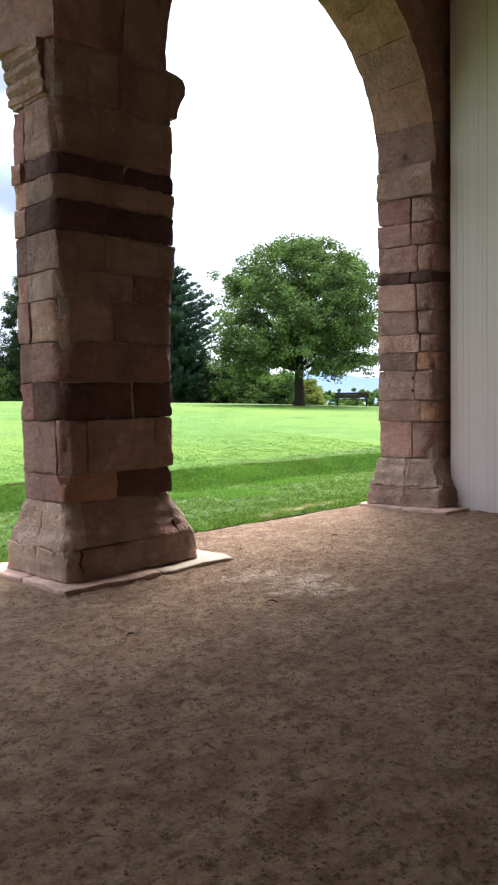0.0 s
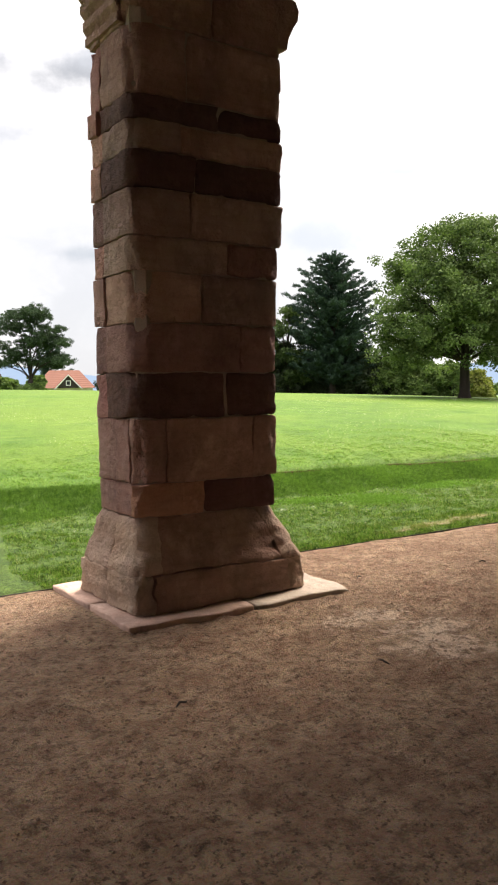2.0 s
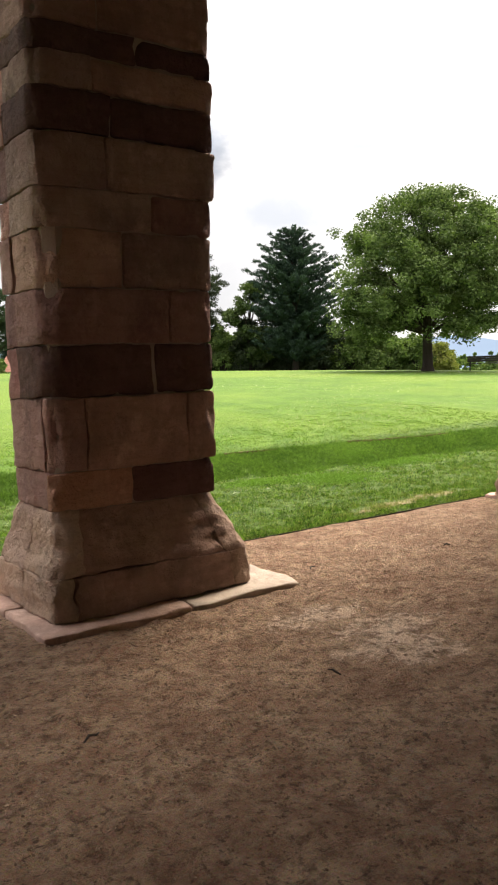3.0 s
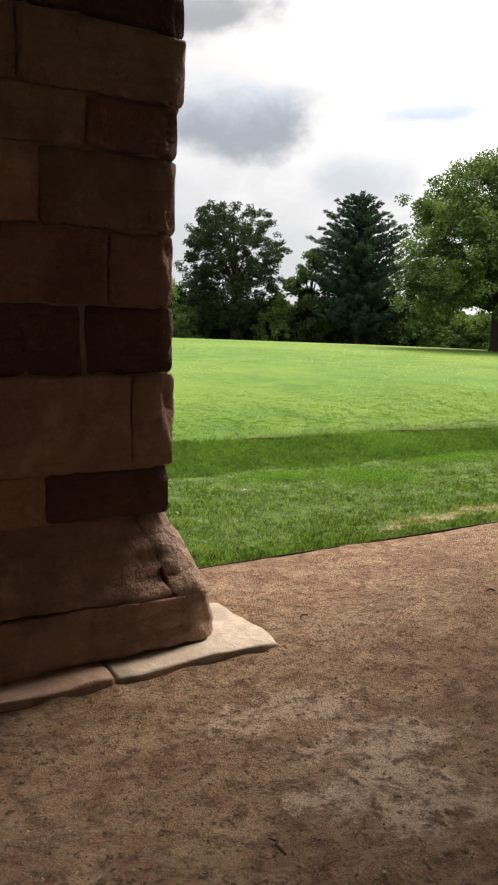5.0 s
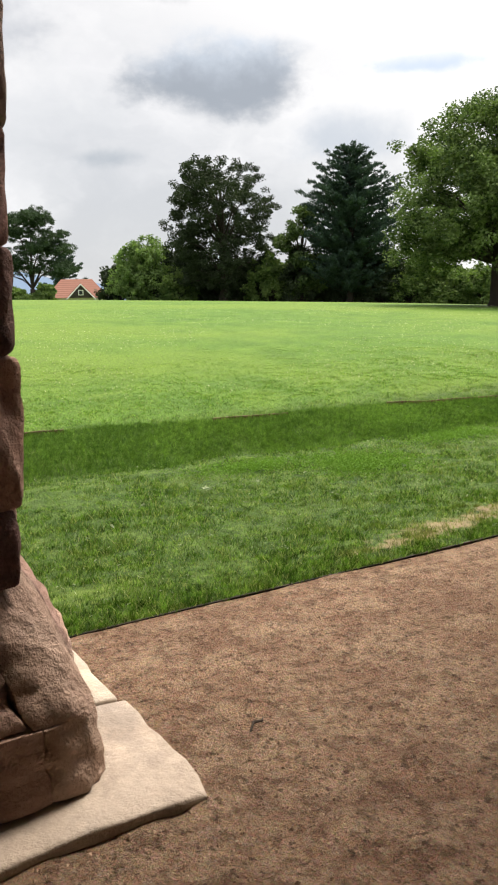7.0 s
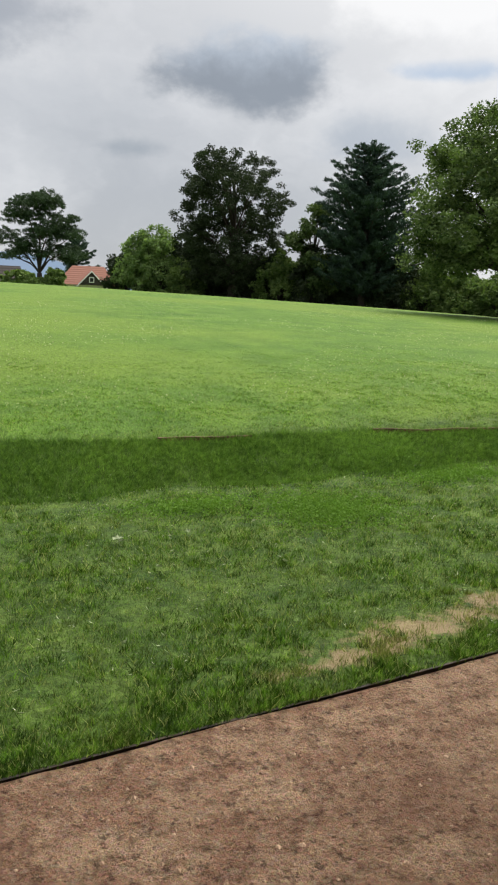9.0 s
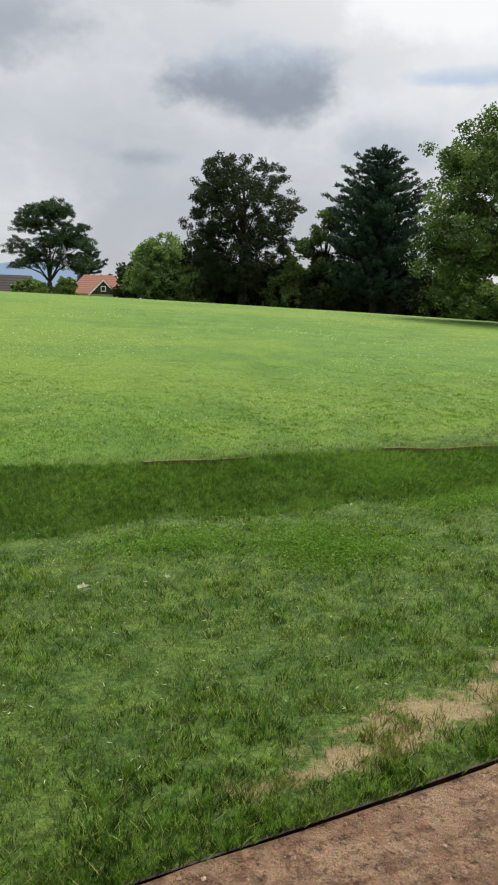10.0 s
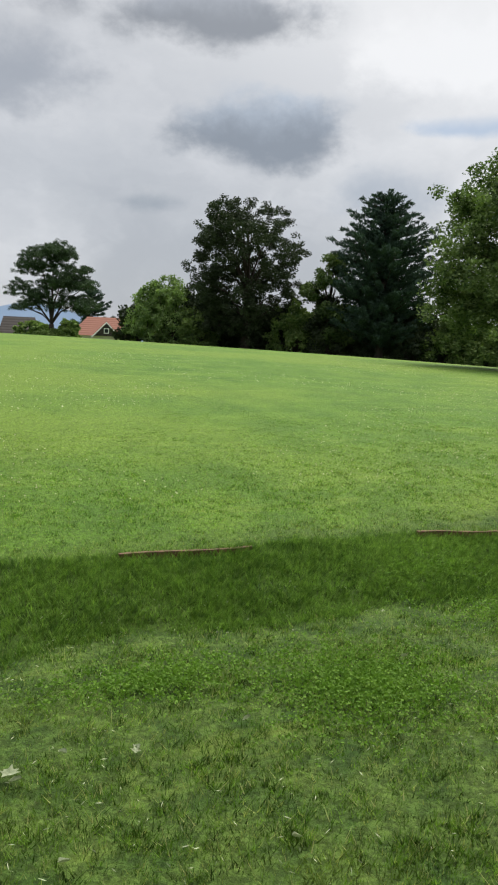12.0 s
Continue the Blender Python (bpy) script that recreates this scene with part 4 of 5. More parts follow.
def broad_tree(label, x, y, top, clear, radius, mat, seed, clumps, per, leaf, profile, trunk_r, clump_r, group="", droop=0.2, hollow=0.0, bough=6, ceiling_at=None):
    """A trunk with limbs; the leaves hang in sprays gathered round bough ends."""
    rng = np.random.default_rng(seed)
    z0 = float(lawn_height(x, y)) - 0.08
    root = empty("tree", label, "tree", group, at=(x, y, z0))
    H = top - z0
    tubes = [tube([(0, 0, 0), (0.02, 0.0, 0.12 * clear + 0.1), (0.03, 0.02, clear), (0.1, 0.0, clear + 0.35 * (H - clear)), (0.0, 0.1, H * 0.82)],
                  [trunk_r * 1.6, trunk_r * 1.1, trunk_r * 0.9, trunk_r * 0.55, trunk_r * 0.12], 10)]
    pts = crown_points(rng, clumps // bough, profile)
    centres = []
    for h, ang, r in pts:
        lump = 1 + 0.16 * noise.noise(Vector((math.cos(ang) * 2.2 + seed, math.sin(ang) * 2.2, h * 5)))
        low = clear * 0.8 + hollow * max(0, 1 - (r / 0.85) ** 2)
        end = Vector((math.cos(ang) * r * radius * lump, math.sin(ang) * r * radius * lump, low + h * (H - low)))
        if ceiling_at and h > ceiling_at(end.x, end.y):
            continue
        wide = clump_r * rng.uniform(0.5, 1.25)
        for k in range(bough):
            off = Vector(rng.normal(size=3)) * wide
            centres.append((end.x + off.x, end.y + off.y, min(end.z + off.z * 0.55 - 0.12 * off.length, H + 0.1)))
    for i in range(0, len(centres), max(1, len(centres) // 46)):
        c = Vector(centres[i])
        start = Vector((0.03, 0.02, min(max(clear, c.z * 0.55), H * 0.7)))
        bend = start.lerp(c, 0.5) + Vector((0, 0, 0.12 * (c - start).length))
        tubes.append(tube([start, bend, c], [trunk_r * 0.32, trunk_r * 0.16, 0.012], 5))
    v, f = join_tubes(tubes)
    ob = new("trunk", mesh_from("trunk", v, f, bark, True))
    ob.parent = root
    rr = [clump_r * rng.uniform(0.7, 1.3) for _ in centres]
    cr = new("crown", leaf_mesh("crown", centres, rr, per, leaf, mat, rng, 0.75, 1.6, droop))
    cr.parent = root
    return root


def conifer(label, x, y, top, skirt, radius, mat, seed, layers, per, trunk_r, peak=1.0, leaf=0.055):
    rng = np.random.default_rng(seed)
    z0 = float(lawn_height(x, y)) - 0.08
    root = empty("conifer", label, "tree", at=(x, y, z0))
    H = top - z0
    tubes = [tube([(0, 0, 0), (0.05, 0, H * 0.3), (0, 0.05, H * 0.7), (0, 0, H)], [trunk_r * 1.3, trunk_r, trunk_r * 0.5, 0.02], 9)]
    centres, radii, bias = [], [], []
    for i in range(layers):
        h = (i + 0.3 * rng.random()) / layers
        tier = rng.uniform(0.84, 1.12)
        z = skirt + (H - skirt) * h
        gap = (H - skirt) / layers
        reach = radius * float(np.interp(h, (0.0, 0.1, 0.26, 0.56, 0.74, 0.89, 0.96, 1.0), (0.8, 0.92, 1.0, 0.9, 0.72, 0.46, 0.26, 0.1)))
        arms = max(5, int(9 * (1 - h) + 6))
        for k in range(arms):
            ang = 2 * math.pi * (k + rng.random() * 0.8) / arms + i
            L = reach * tier * rng.uniform(0.6, 1.12)
            lift = rng.uniform(-1.6, 1.6) * gap * min(1, 5 * (1 - h))
            tip = Vector((math.cos(ang) * L, math.sin(ang) * L, z + lift + L * rng.uniform(0.0, 0.55)))
            base = Vector((0, 0, z + lift - 0.05 * L))
            if k % 2 == 0:
                tubes.append(tube([base, base.lerp(tip, 0.55) - Vector((0, 0, 0.05 * L)), tip], [trunk_r * 0.22, trunk_r * 0.13, 0.01], 4))
            steps = max(2, int(L / (4.5 * leaf)))
            for s in range(steps):
                f = (s + 1) / steps
                q = base.lerp(tip, f)
                q.z += 0.10 * L * (f * f - f) * 2
                w = 0.42 * L * (rng.random() - 0.5) * (1.15 - f)
                bias.append((math.cos(ang) * 0.5 - math.sin(ang) * w, math.sin(ang) * 0.5 + math.cos(ang) * w, 0.45))
                centres.append((q.x - math.sin(ang) * w, q.y + math.cos(ang) * w, q.z + rng.uniform(-0.04, 0.08)))
                radii.append(rng.uniform(2.6, 6.0) * leaf * (0.55 + 0.45 * f))
    v, f = join_tubes(tubes)
    ob = new("trunk", mesh_from("trunk", v, f, bark, True))
    ob.parent = root
    cr = new("crown", leaf_mesh("crown", centres, radii, per, leaf, mat, rng, 0.5, 4.6, -0.2, bias))
    cr.parent = root
    return root


def shrub(label, x, y, height, radius, mat, seed, clumps, per, leaf, group="", base_z=None):
    rng = np.random.default_rng(seed)
    z0 = (float(lawn_height(x, y)) if base_z is None else base_z) - 0.05
    root = empty("shrub", label, "shrub", group, at=(x, y, z0))
    centres, tubes = [], []
    for i in range(clumps):
        h, ang = rng.random() ** 0.8, rng.uniform(0, 2 * math.pi)
        r = radius * math.sqrt(max(0.05, 1 - (h * 0.96) ** 2.4)) * rng.random() ** 0.4
        lump = 1 + 0.3 * noise.noise(Vector((math.cos(ang) * 1.5 + seed, math.sin(ang) * 1.5, h * 3)))
        centres.append((math.cos(ang) * r * lump, math.sin(ang) * r * lump, height * h * lump * 0.95 + 0.1))
        if i % 9 == 0:
            c = Vector(centres[-1])
            tubes.append(tube([(c.x * 0.1, c.y * 0.1, 0), c * 0.5 + Vector((0, 0, 0.1)), c], [0.05, 0.03, 0.008], 4))
    v, f = join_tubes(tubes)
    ob = new("branchwork", mesh_from("branchwork", v, f, bark))
    ob.parent = root
    cr = new("foliage", leaf_mesh("foliage", centres, [0.34 * rng.uniform(0.7, 1.3) for _ in centres], per, leaf, mat, rng, 0.9, 1.7, -0.3))
    cr.parent = root
    return root


def lime_profile(h, ang):
    low = 0.80 + 0.1 * math.sin(3 * ang)
    return (low + 0.2 * min(1, h * 5)) * math.sqrt(max(0, 1 - max(0, (h - 0.34) / 0.665) ** 2.1)) if h < 0.999 else 0


def twin_profile(h, ang):
    wide = float(np.interp(h, (0.0, 0.15, 0.35, 0.55, 0.75, 0.86, 0.94, 1.0), (0.62, 0.72, 0.84, 0.95, 1.0, 0.80, 0.55, 0.2)))
    return wide * (1 + 0.2 * math.sin(3 * ang + 11 * h))


def two_heads(x, y):
    """How high the crown reaches: two heads with a dip between them."""
    side = 0.855 * x - 0.52 * y
    return max(1 - 0.075 * (side + 1.0) ** 2, 0.95 - 0.08 * (side - 1.4) ** 2)


broad_tree("large broad-leaved tree with rounded green crown on the lawn", 29.85, 26.63, 8.85, 1.75, 4.0, LIME, 3, 1200, 105, 0.078, lime_profile, 0.225, 0.42, hollow=1.5, bough=3)
broad_tree("tall dark ragged tree with thin drooping side", 32.2, 52.9, 10.8, 1.2, 3.8, DARKLEAF, 8, 1200, 76, 0.080, twin_profile, 0.26, 0.34, droop=0.4, bough=4, ceiling_at=two_heads)
broad_tree("small broad-leaved tree among dark undergrowth", 35.75, 48.6, 7.0, 0.6, 1.7, MIDLEAF, 21, 200, 55, 0.13, lime_profile, 0.14, 0.42)
conifer("dark blue-green conifer with layered spreading boughs", 37.45, 45.6, 10.62, 1.0, 3.2, NEEDLE, 5, 34, 38, 0.2)
conifer("small dark conifer behind the crest", 57.5, 159.5, 10.4, 1.0, 4.2, NEEDLE, 17, 13, 60, 0.25, leaf=0.13)


def umbrella_pine(x, y, top, seed):
    """A pine with forked bare stems and flat needle shelves."""
    rng = np.random.default_rng(seed)
    z0 = float(lawn_height(x, y)) - 0.1
    root = empty("pine_tree", "wide-spreading pine with forked bare stems behind crest", "tree", at=(x, y, z0))
    H = top - z0
    fork = Vector((0, 0, 0.22 * H))
    tubes = [tube([(0, 0, 0), (0.02, 0, 0.12 * H), fork], [0.34, 0.26, 0.22], 9)]
    centres, radii = [], []
    across = Vector((0.92, -0.39, 0))
    tips = [(-3.3, 0.50, 0.2), (3.0, 0.60, 0.4), (0.1, 0.95, 0.2), (-2.6, 0.38, 0.3), (2.5, 0.44, -0.2)]
    while len(tips) < 74:
        hh = rng.uniform(0.36, 0.93)
        tips.append((rng.uniform(-1, 1) * 3.45 * math.sqrt(max(0.03, 1 - max(0, (hh - 0.42) / 0.54) ** 1.5)), hh, rng.uniform(-1.2, 1.2)))
    for off, height, lean in tips:
        tip = across * off + Vector((0.39, 0.92, 0)) * lean * 1.6 + Vector((0, 0, height * H))
        knee = Vector((tip.x * 0.32, tip.y * 0.32, lerp(fork.z, tip.z, 0.55)))
        if len(tubes) < 8:
            tubes.append(tube([fork, knee, tip], [0.11, 0.075, 0.015], 6))
        for k in range(16):
            ang, rr = rng.uniform(0, 2 * math.pi), rng.random() ** 0.6 * 0.9
            centres.append((tip.x + math.cos(ang) * rr * 1.1, tip.y + math.sin(ang) * rr, tip.z + rng.uniform(-0.4, 0.65) * (1 - 0.4 * rr)))
            radii.append(rng.uniform(0.2, 0.36))
    v, f = join_tubes(tubes)
    ob = new("trunk", mesh_from("trunk", v, f, bark, True))
    ob.parent = root
    cr = new("crown", leaf_mesh("crown", centres, radii, 42, 0.050, PINE, rng, 0.6, 5.0, -0.6))
    cr.parent = root


umbrella_pine(26.6, 78.2, 9.75, 31)

for i, (sx, sy, hgt, rad, mat, lab) in enumerate((
        (27.7, 58.4, 3.8, 1.5, PALESHRUB, "feathery green shrub with upright shoots"), (28.9, 57.6, 4.2, 1.9, PALESHRUB, "yellow-green leafy shrub with upright shoots"),
        (30.6, 56.4, 3.6, 1.8, DARKLEAF, "dense dark shrub beside tall tree"), (33.9, 52.6, 2.6, 1.6, DARKLEAF, "dense dark undergrowth shrub at lawn edge"),
        (34.6, 50.6, 2.9, 1.7, SHRUB, "loose green undergrowth shrub at lawn edge"), (36.2, 48.6, 3.3, 1.8, DARKLEAF, "dense dark undergrowth shrub at lawn edge"),
        (38.4, 47.2, 3.3, 1.9, DARKLEAF, "dense dark undergrowth shrub at lawn edge"), (39.6, 44.9, 3.0, 1.8, DARKLEAF, "dense dark undergrowth shrub at lawn edge"),
        (40.8, 43.2, 2.7, 1.7, SHRUB, "loose green undergrowth shrub at lawn edge"), (42.2, 41.6, 2.4, 1.7, SHRUB, "loose green undergrowth shrub at lawn edge"), (43.4, 40.0, 2.3, 1.6, SHRUB, "loose green undergrowth shrub at lawn edge"),
        (44.3, 38.6, 1.8, 1.2, FADED, "yellowing shrub at lawn's far edge"), (25.3, 76.0, 1.0, 1.0, SHRUB, "low green shrub beneath spreading pine"), (26.5, 77.3, 1.2, 1.1, SHRUB, "low green shrub beneath spreading pine"),
        (29.9, 55.3, 2.2, 1.3, SHRUB, "loose green undergrowth shrub at lawn edge"), (32.9, 54.2, 2.4, 1.7, DARKLEAF, "dense dark undergrowth shrub at lawn edge"))):
    shrub(lab, sx, sy, hgt, rad, mat, 60 + i, int(80 + 70 * rad), 52, 0.10, "shrubs along the crest")
for i in range(15):
    d = toward(24.6 + i * 1.55, 0) * (66.5 + (i % 3))
    shrub("dense dark undergrowth behind the lawn's crest", d.x, d.y, 2.6 + 0.5 * (i % 2), 1.5, DARKLEAF, 120 + i, 150, 28, 0.16, "undergrowth behind the crest")
for i, (az, r, hgt, rad) in enumerate(((47.5, 120, 4.2, 4.0), (50.2, 130, 4.4, 5.0), (53.0, 125, 4.0, 5.0), (56.0, 120, 5, 5.0), (59.5, 120, 6, 5.0), (18.9, 118, 4.6, 2.4), (17.0, 112, 4.0, 3.0))):
    d = toward(az, 0) * r
    shrub("distant hedge bush in hazy green", d.x, d.y, hgt, rad, SHRUB, 90 + i, 170, 30, 0.28, "far hedge bushes")


# ---- bench ----
def bench(x, y, turn):
    z = float(lawn_height(x, y))
    root = empty("bench", "dark slatted park bench on lawn beside the tree", "bench", at=(x, y, z))
    root.rotation_euler = (0, 0, radians(turn))
    for k in range(4):
        part("seat_slat", bevelled(-0.85, 0.85, -0.24 + k * 0.12, -0.14 + k * 0.12, 0.34, 0.37, 0.006), bench_wood, root)
    for k in range(3):
        part("back_slat", bevelled(-0.85, 0.85, 0.27 + k * 0.03, 0.30 + k * 0.03, 0.42 + k * 0.092, 0.507 + k * 0.092, 0.006), bench_wood, root)
    for sx in (-0.72, 0.72):
        for y0, y1, h in ((-0.22, -0.17, 0.34), (0.24, 0.29, 0.45)):
            part("leg", bevelled(sx - 0.025, sx + 0.025, y0, y1, -0.02, h, 0.006), bench_iron, root)
        part("back_support", bevelled(sx - 0.022, sx + 0.022, 0.33, 0.365, 0.40, 0.70, 0.006), bench_iron, root)
        part("rail", bevelled(sx - 0.02, sx + 0.02, -0.22, 0.36, 0.30, 0.34, 0.006), bench_iron, root)


bench(32.3, 25.3, 128 + 180)


# ---- far houses ----
def prism(bm, pts, y0, y1):
    """An outline in x and z drawn out along y."""
    a = [bm.verts.new((x, y0, z)) for x, z in pts]
    b = [bm.verts.new((x, y1, z)) for x, z in pts]
    n0 = len(pts)
    bm.faces.new(a)
    bm.faces.new(b[::-1])
    for i in range(n0):
        bm.faces.new((a[i], b[i], b[(i + 1) % n0], a[(i + 1) % n0]))


def roof_hip(bm, x0, x1, y0, y1, ze, zr, inset):
    ym = (y0 + y1) / 2
    v = [bm.verts.new(c) for c in ((x0, y0, ze), (x1, y0, ze), (x1, y1, ze), (x0, y1, ze), (x0 + inset, ym, zr), (x1 - inset, ym, zr))]
    for f in ((0, 1, 5, 4), (1, 2, 5), (2, 3, 4, 5), (3, 0, 4), (3, 2, 1, 0)):
        bm.faces.new([v[i] for i in f])


def red_house(x, y, z, turn):
    root = empty("house", "house with red tiled hipped roof and dark gable", "house", at=(x, y, z))
    root.rotation_euler = (0, 0, radians(turn))
    bm = bmesh.new()
    box(bm, -4.6, 4.6, -3.3, 3.3, 0, 4.4)
    part("wall", bm, pale_render, root)
    bm = bmesh.new()
    roof_hip(bm, -5.1, 5.1, -3.8, 3.8, 4.35, 7.4, 2.6)
    part("roof", bm, red_tiles, root)
    bm = bmesh.new()
    prism(bm, [(-1.3, 4.38), (2.5, 4.38), (0.6, 6.35)], -3.95, -1.2)
    g = part("gable", bm, dark_board, root, "dark boarded gable")
    for a, b in (((-1.75, 4.2), (0.6, 6.62)), ((2.95, 4.2), (0.6, 6.62))):
        bm = bmesh.new()
        prism(bm, [a, b, (b[0], b[1] - 0.2), (a[0], a[1] - 0.25)], -4.25, -0.6)
        part("gable_roof", bm, red_tiles, root)
        bm = bmesh.new()
        prism(bm, [(a[0], a[1] - 0.02), (b[0], b[1] - 0.02), (b[0], b[1] - 0.22), (a[0], a[1] - 0.27)], -4.32, -4.254)
        part("bargeboard", bm, white_paint, root, "white bargeboard")
    wn = part("window", bevelled(0.2, 1.0, -4.02, -3.9, 4.75, 5.6, 0.01), white_paint, root, "white framed gable window")
    part("pane", bevelled(0.32, 0.88, -4.045, -4.0, 4.87, 5.48, 0.005), glass, wn)


def barn(x, y, z, turn, half, depth, eave, ridge, wall_mat, label, inset=1.1):
    root = empty("outbuilding", label, "building", "dark-roofed outbuildings", at=(x, y, z))
    root.rotation_euler = (0, 0, radians(turn))
    bm = bmesh.new()
    box(bm, -half + 0.35, half - 0.35, -depth + 0.35, depth - 0.35, 0, eave)
    part("wall", bm, wall_mat, root)
    bm = bmesh.new()
    roof_hip(bm, -half, half, -depth, depth, eave - 0.05, ridge, inset)
    part("roof", bm, dark_tiles, root)


red_house(51.0, 134.7, -2.6, -20)
barn(35.3, 125.7, -2.1, -14, 2.9, 2.4, 3.7, 6.1, dark_board, "low outbuilding with weathered dark tiled roof", 0.7)
barn(29.6, 126.7, -2.1, -12, 3.4, 2.4, 3.8, 6.5, dark_board, "low outbuilding with weathered dark tiled roof and open side")


def pink_house(x, y, z, turn):
    root = empty("house", "pink rendered house with steep dark tiled roof", "house", at=(x, y, z))
    root.rotation_euler = (0, 0, radians(turn))
    bm = bmesh.new()
    prism(bm, [(-4, 0), (4, 0), (4, 6.0), (0, 9.2), (-4, 6.0)], -4.5, -4.2)
    w = part("gable_wall", bm, pink_render, root, "pink rendered gable wall")
    bm = bmesh.new()
    box(bm, -4, 4, -4.2, 5, 0, 5.9)
    part("wall", bm, pink_render, root)
    for s in (-1, 1):
        bm = bmesh.new()
        prism(bm, [(s * 4.6, 5.35), (0, 9.45), (0, 9.2), (s * 4.6, 5.1)], -4.9, 5.3)
        part("roof", bm, dark_tiles, root)
    for wx in (-2.4, 2.0):
        wn = part("window", bevelled(wx - 0.5, wx + 0.5, -4.56, -4.48, 3.9, 5.3, 0.01), white_paint, root, "white framed house window")
        part("pane", bevelled(wx - 0.4, wx + 0.4, -4.585, -4.55, 4.0, 5.2, 0.005), glass, wn)
    bm = bmesh.new()
    bmesh.ops.create_cone(bm, segments=8, radius1=0.06, radius2=0.06, depth=5.2, cap_ends=True, matrix=Matrix.Translation((4.05, -4.6, 2.7)))
    part("downpipe", bm, white_paint, root, "white downpipe")


pink_house(20.6, 121.5, -2.1, -8)
barn(24.0, 131.0, -2.2, -12, 4.4, 4.0, 3.9, 10.4, dark_board, "taller outbuilding with steep dark tiled roof", 2.6)


# ---- loose bits on the ground ----
def fallen_leaf(x, y, z, turn, size):
    bm = bmesh.new()
    top = [bm.verts.new(c) for c in ((-size, 0, 0.006), (-0.3 * size, 0.42 * size, 0.014), (0.5 * size, 0.34 * size, 0.018), (size, 0, 0.012), (0.5 * size, -0.34 * size, 0.02), (-0.3 * size, -0.42 * size, 0.012))]
    mid = [bm.verts.new(c) for c in ((-0.3 * size, 0, 0.004), (0.5 * size, 0, 0.007))]
    for f in ((top[0], mid[0], top[1]), (top[1], mid[0], mid[1], top[2]), (top[2], mid[1], top[3]), (top[3], mid[1], top[4]), (top[4], mid[1], mid[0], top[5]), (top[5], mid[0], top[0])):
        bm.faces.new(f)
    bmesh.ops.solidify(bm, geom=bm.faces[:], thickness=0.0015)
    ob = part("fallen_leaf", bm, dry_leaf)
    ob.matrix_world = pose(x, y, z, 8, -6, turn)
    return tagged(ob, "pale curled fallen leaf lying on lawn", "leaf", "fallen leaves")


def lobed_leaf(x, y, z, turn, size):
    """A lobed leaf lying flat, its lobes curled up."""
    bm = bmesh.new()
    hub = bm.verts.new((0, 0, 0.004))
    rim = []
    for k in range(14):
        ang = 2 * math.pi * k / 14
        r = size * (1.0 if k % 2 == 0 else 0.60) * (1.15 if k == 0 else 0.72 if k == 6 or k == 8 else 0.9)
        rim.append(bm.verts.new((r * math.cos(ang), 0.85 * r * math.sin(ang), 0.006 + (0.012 if k % 4 == 0 else 0.003))))
    for k in range(14):
        bm.faces.new((hub, rim[k], rim[(k + 1) % 14]))
    bmesh.ops.solidify(bm, geom=bm.faces[:], thickness=0.0015)
    ob = part("fallen_leaf", bm, dry_leaf)
    ob.matrix_world = pose(x, y, z, 5, -4, turn)
    return tagged(ob, "large pale lobed leaf lying on lawn", "leaf", "fallen leaves")


for lx, ly, size in ((6.91, 8.79, 0.045), (7.36, 8.75, 0.028)):
    lobed_leaf(lx, ly, float(lawn_height(lx, ly)) + 0.034, 40 + 300 * lx, size)
rng = random.Random(5)
for lx, ly in ( (8.6, 9.61), (7.12, 8.86), (7.38, 8.78), (7.87, 8.82), (6.92, 8.74), (8.92, 9.09), (7.62, 8.05), (6.94, 8.24), (6.3, 8.6), (5.9, 8.2), (6.4, 7.4), (9.6, 8.4)):
    fallen_leaf(lx, ly, float(lawn_height(lx, ly)) + 0.03, rng.uniform(0, 360), rng.uniform(0.016, 0.030))

for tx, ty, turn, length in ((5.39, 5.58, 20, 0.11), (4.2, 4.0, 70, 0.09), (6.6, 5.4, -30, 0.07), (3.0, 4.1, 15, 0.10)):
    v, f = tube([(-length / 2, 0, 0.012), (-0.1 * length, 0.02, 0.02), (0.2 * length, 0.01, 0.014), (length / 2, 0.03, 0.008)], [0.004, 0.006, 0.005, 0.002], 6)
    tw = new("twig", mesh_from("twig", v, f, twig_mat, True))
    tw.matrix_world = pose(tx, ty, 0.002, 0, 0, turn)
    tagged(tw, "short dark bent twig on gravel", "twig", "twigs on the gravel")

# pebbles strewn over the gravel
prng = np.random.default_rng(11)
count = 60000
ex = prng.uniform(0.0, 9.0, count)
ey = prng.uniform(1.4, 6.66, count)
keep = ~((ex > 3.2) & (ex < 5.12) & (ey > 5.35)) & ~((ex > 8.6) & (ey > 5.3)) & (ex + ey > 3.0)
ex, ey = ex[keep], ey[keep]
count = len(ex)
sz = 0.0020 + 0.0085 * prng.random(count) ** 6
octa = np.array([(1, 0, 0), (0, 1, 0), (-1, 0, 0), (0, -1, 0), (0, 0, 0.7), (0, 0, -0.7)])
ofa = np.array([(0, 1, 4), (1, 2, 4), (2, 3, 4), (3, 0, 4), (1, 0, 5), (2, 1, 5), (3, 2, 5), (0, 3, 5)])
ang = prng.uniform(0, 6.28, count)
jit = octa[None] * prng.uniform(0.6, 1.3, (count, 6, 1)) * sz[:, None, None]
ca, sa = np.cos(ang)[:, None], np.sin(ang)[:, None]
pv = np.stack([jit[:, :, 0] * ca - jit[:, :, 1] * sa + ex[:, None], jit[:, :, 0] * sa + jit[:, :, 1] * ca + ey[:, None], jit[:, :, 2] + np.array([gravel_height(u, v) for u, v in zip(ex, ey)])[:, None] + 0.001], axis=2).reshape(-1, 3)
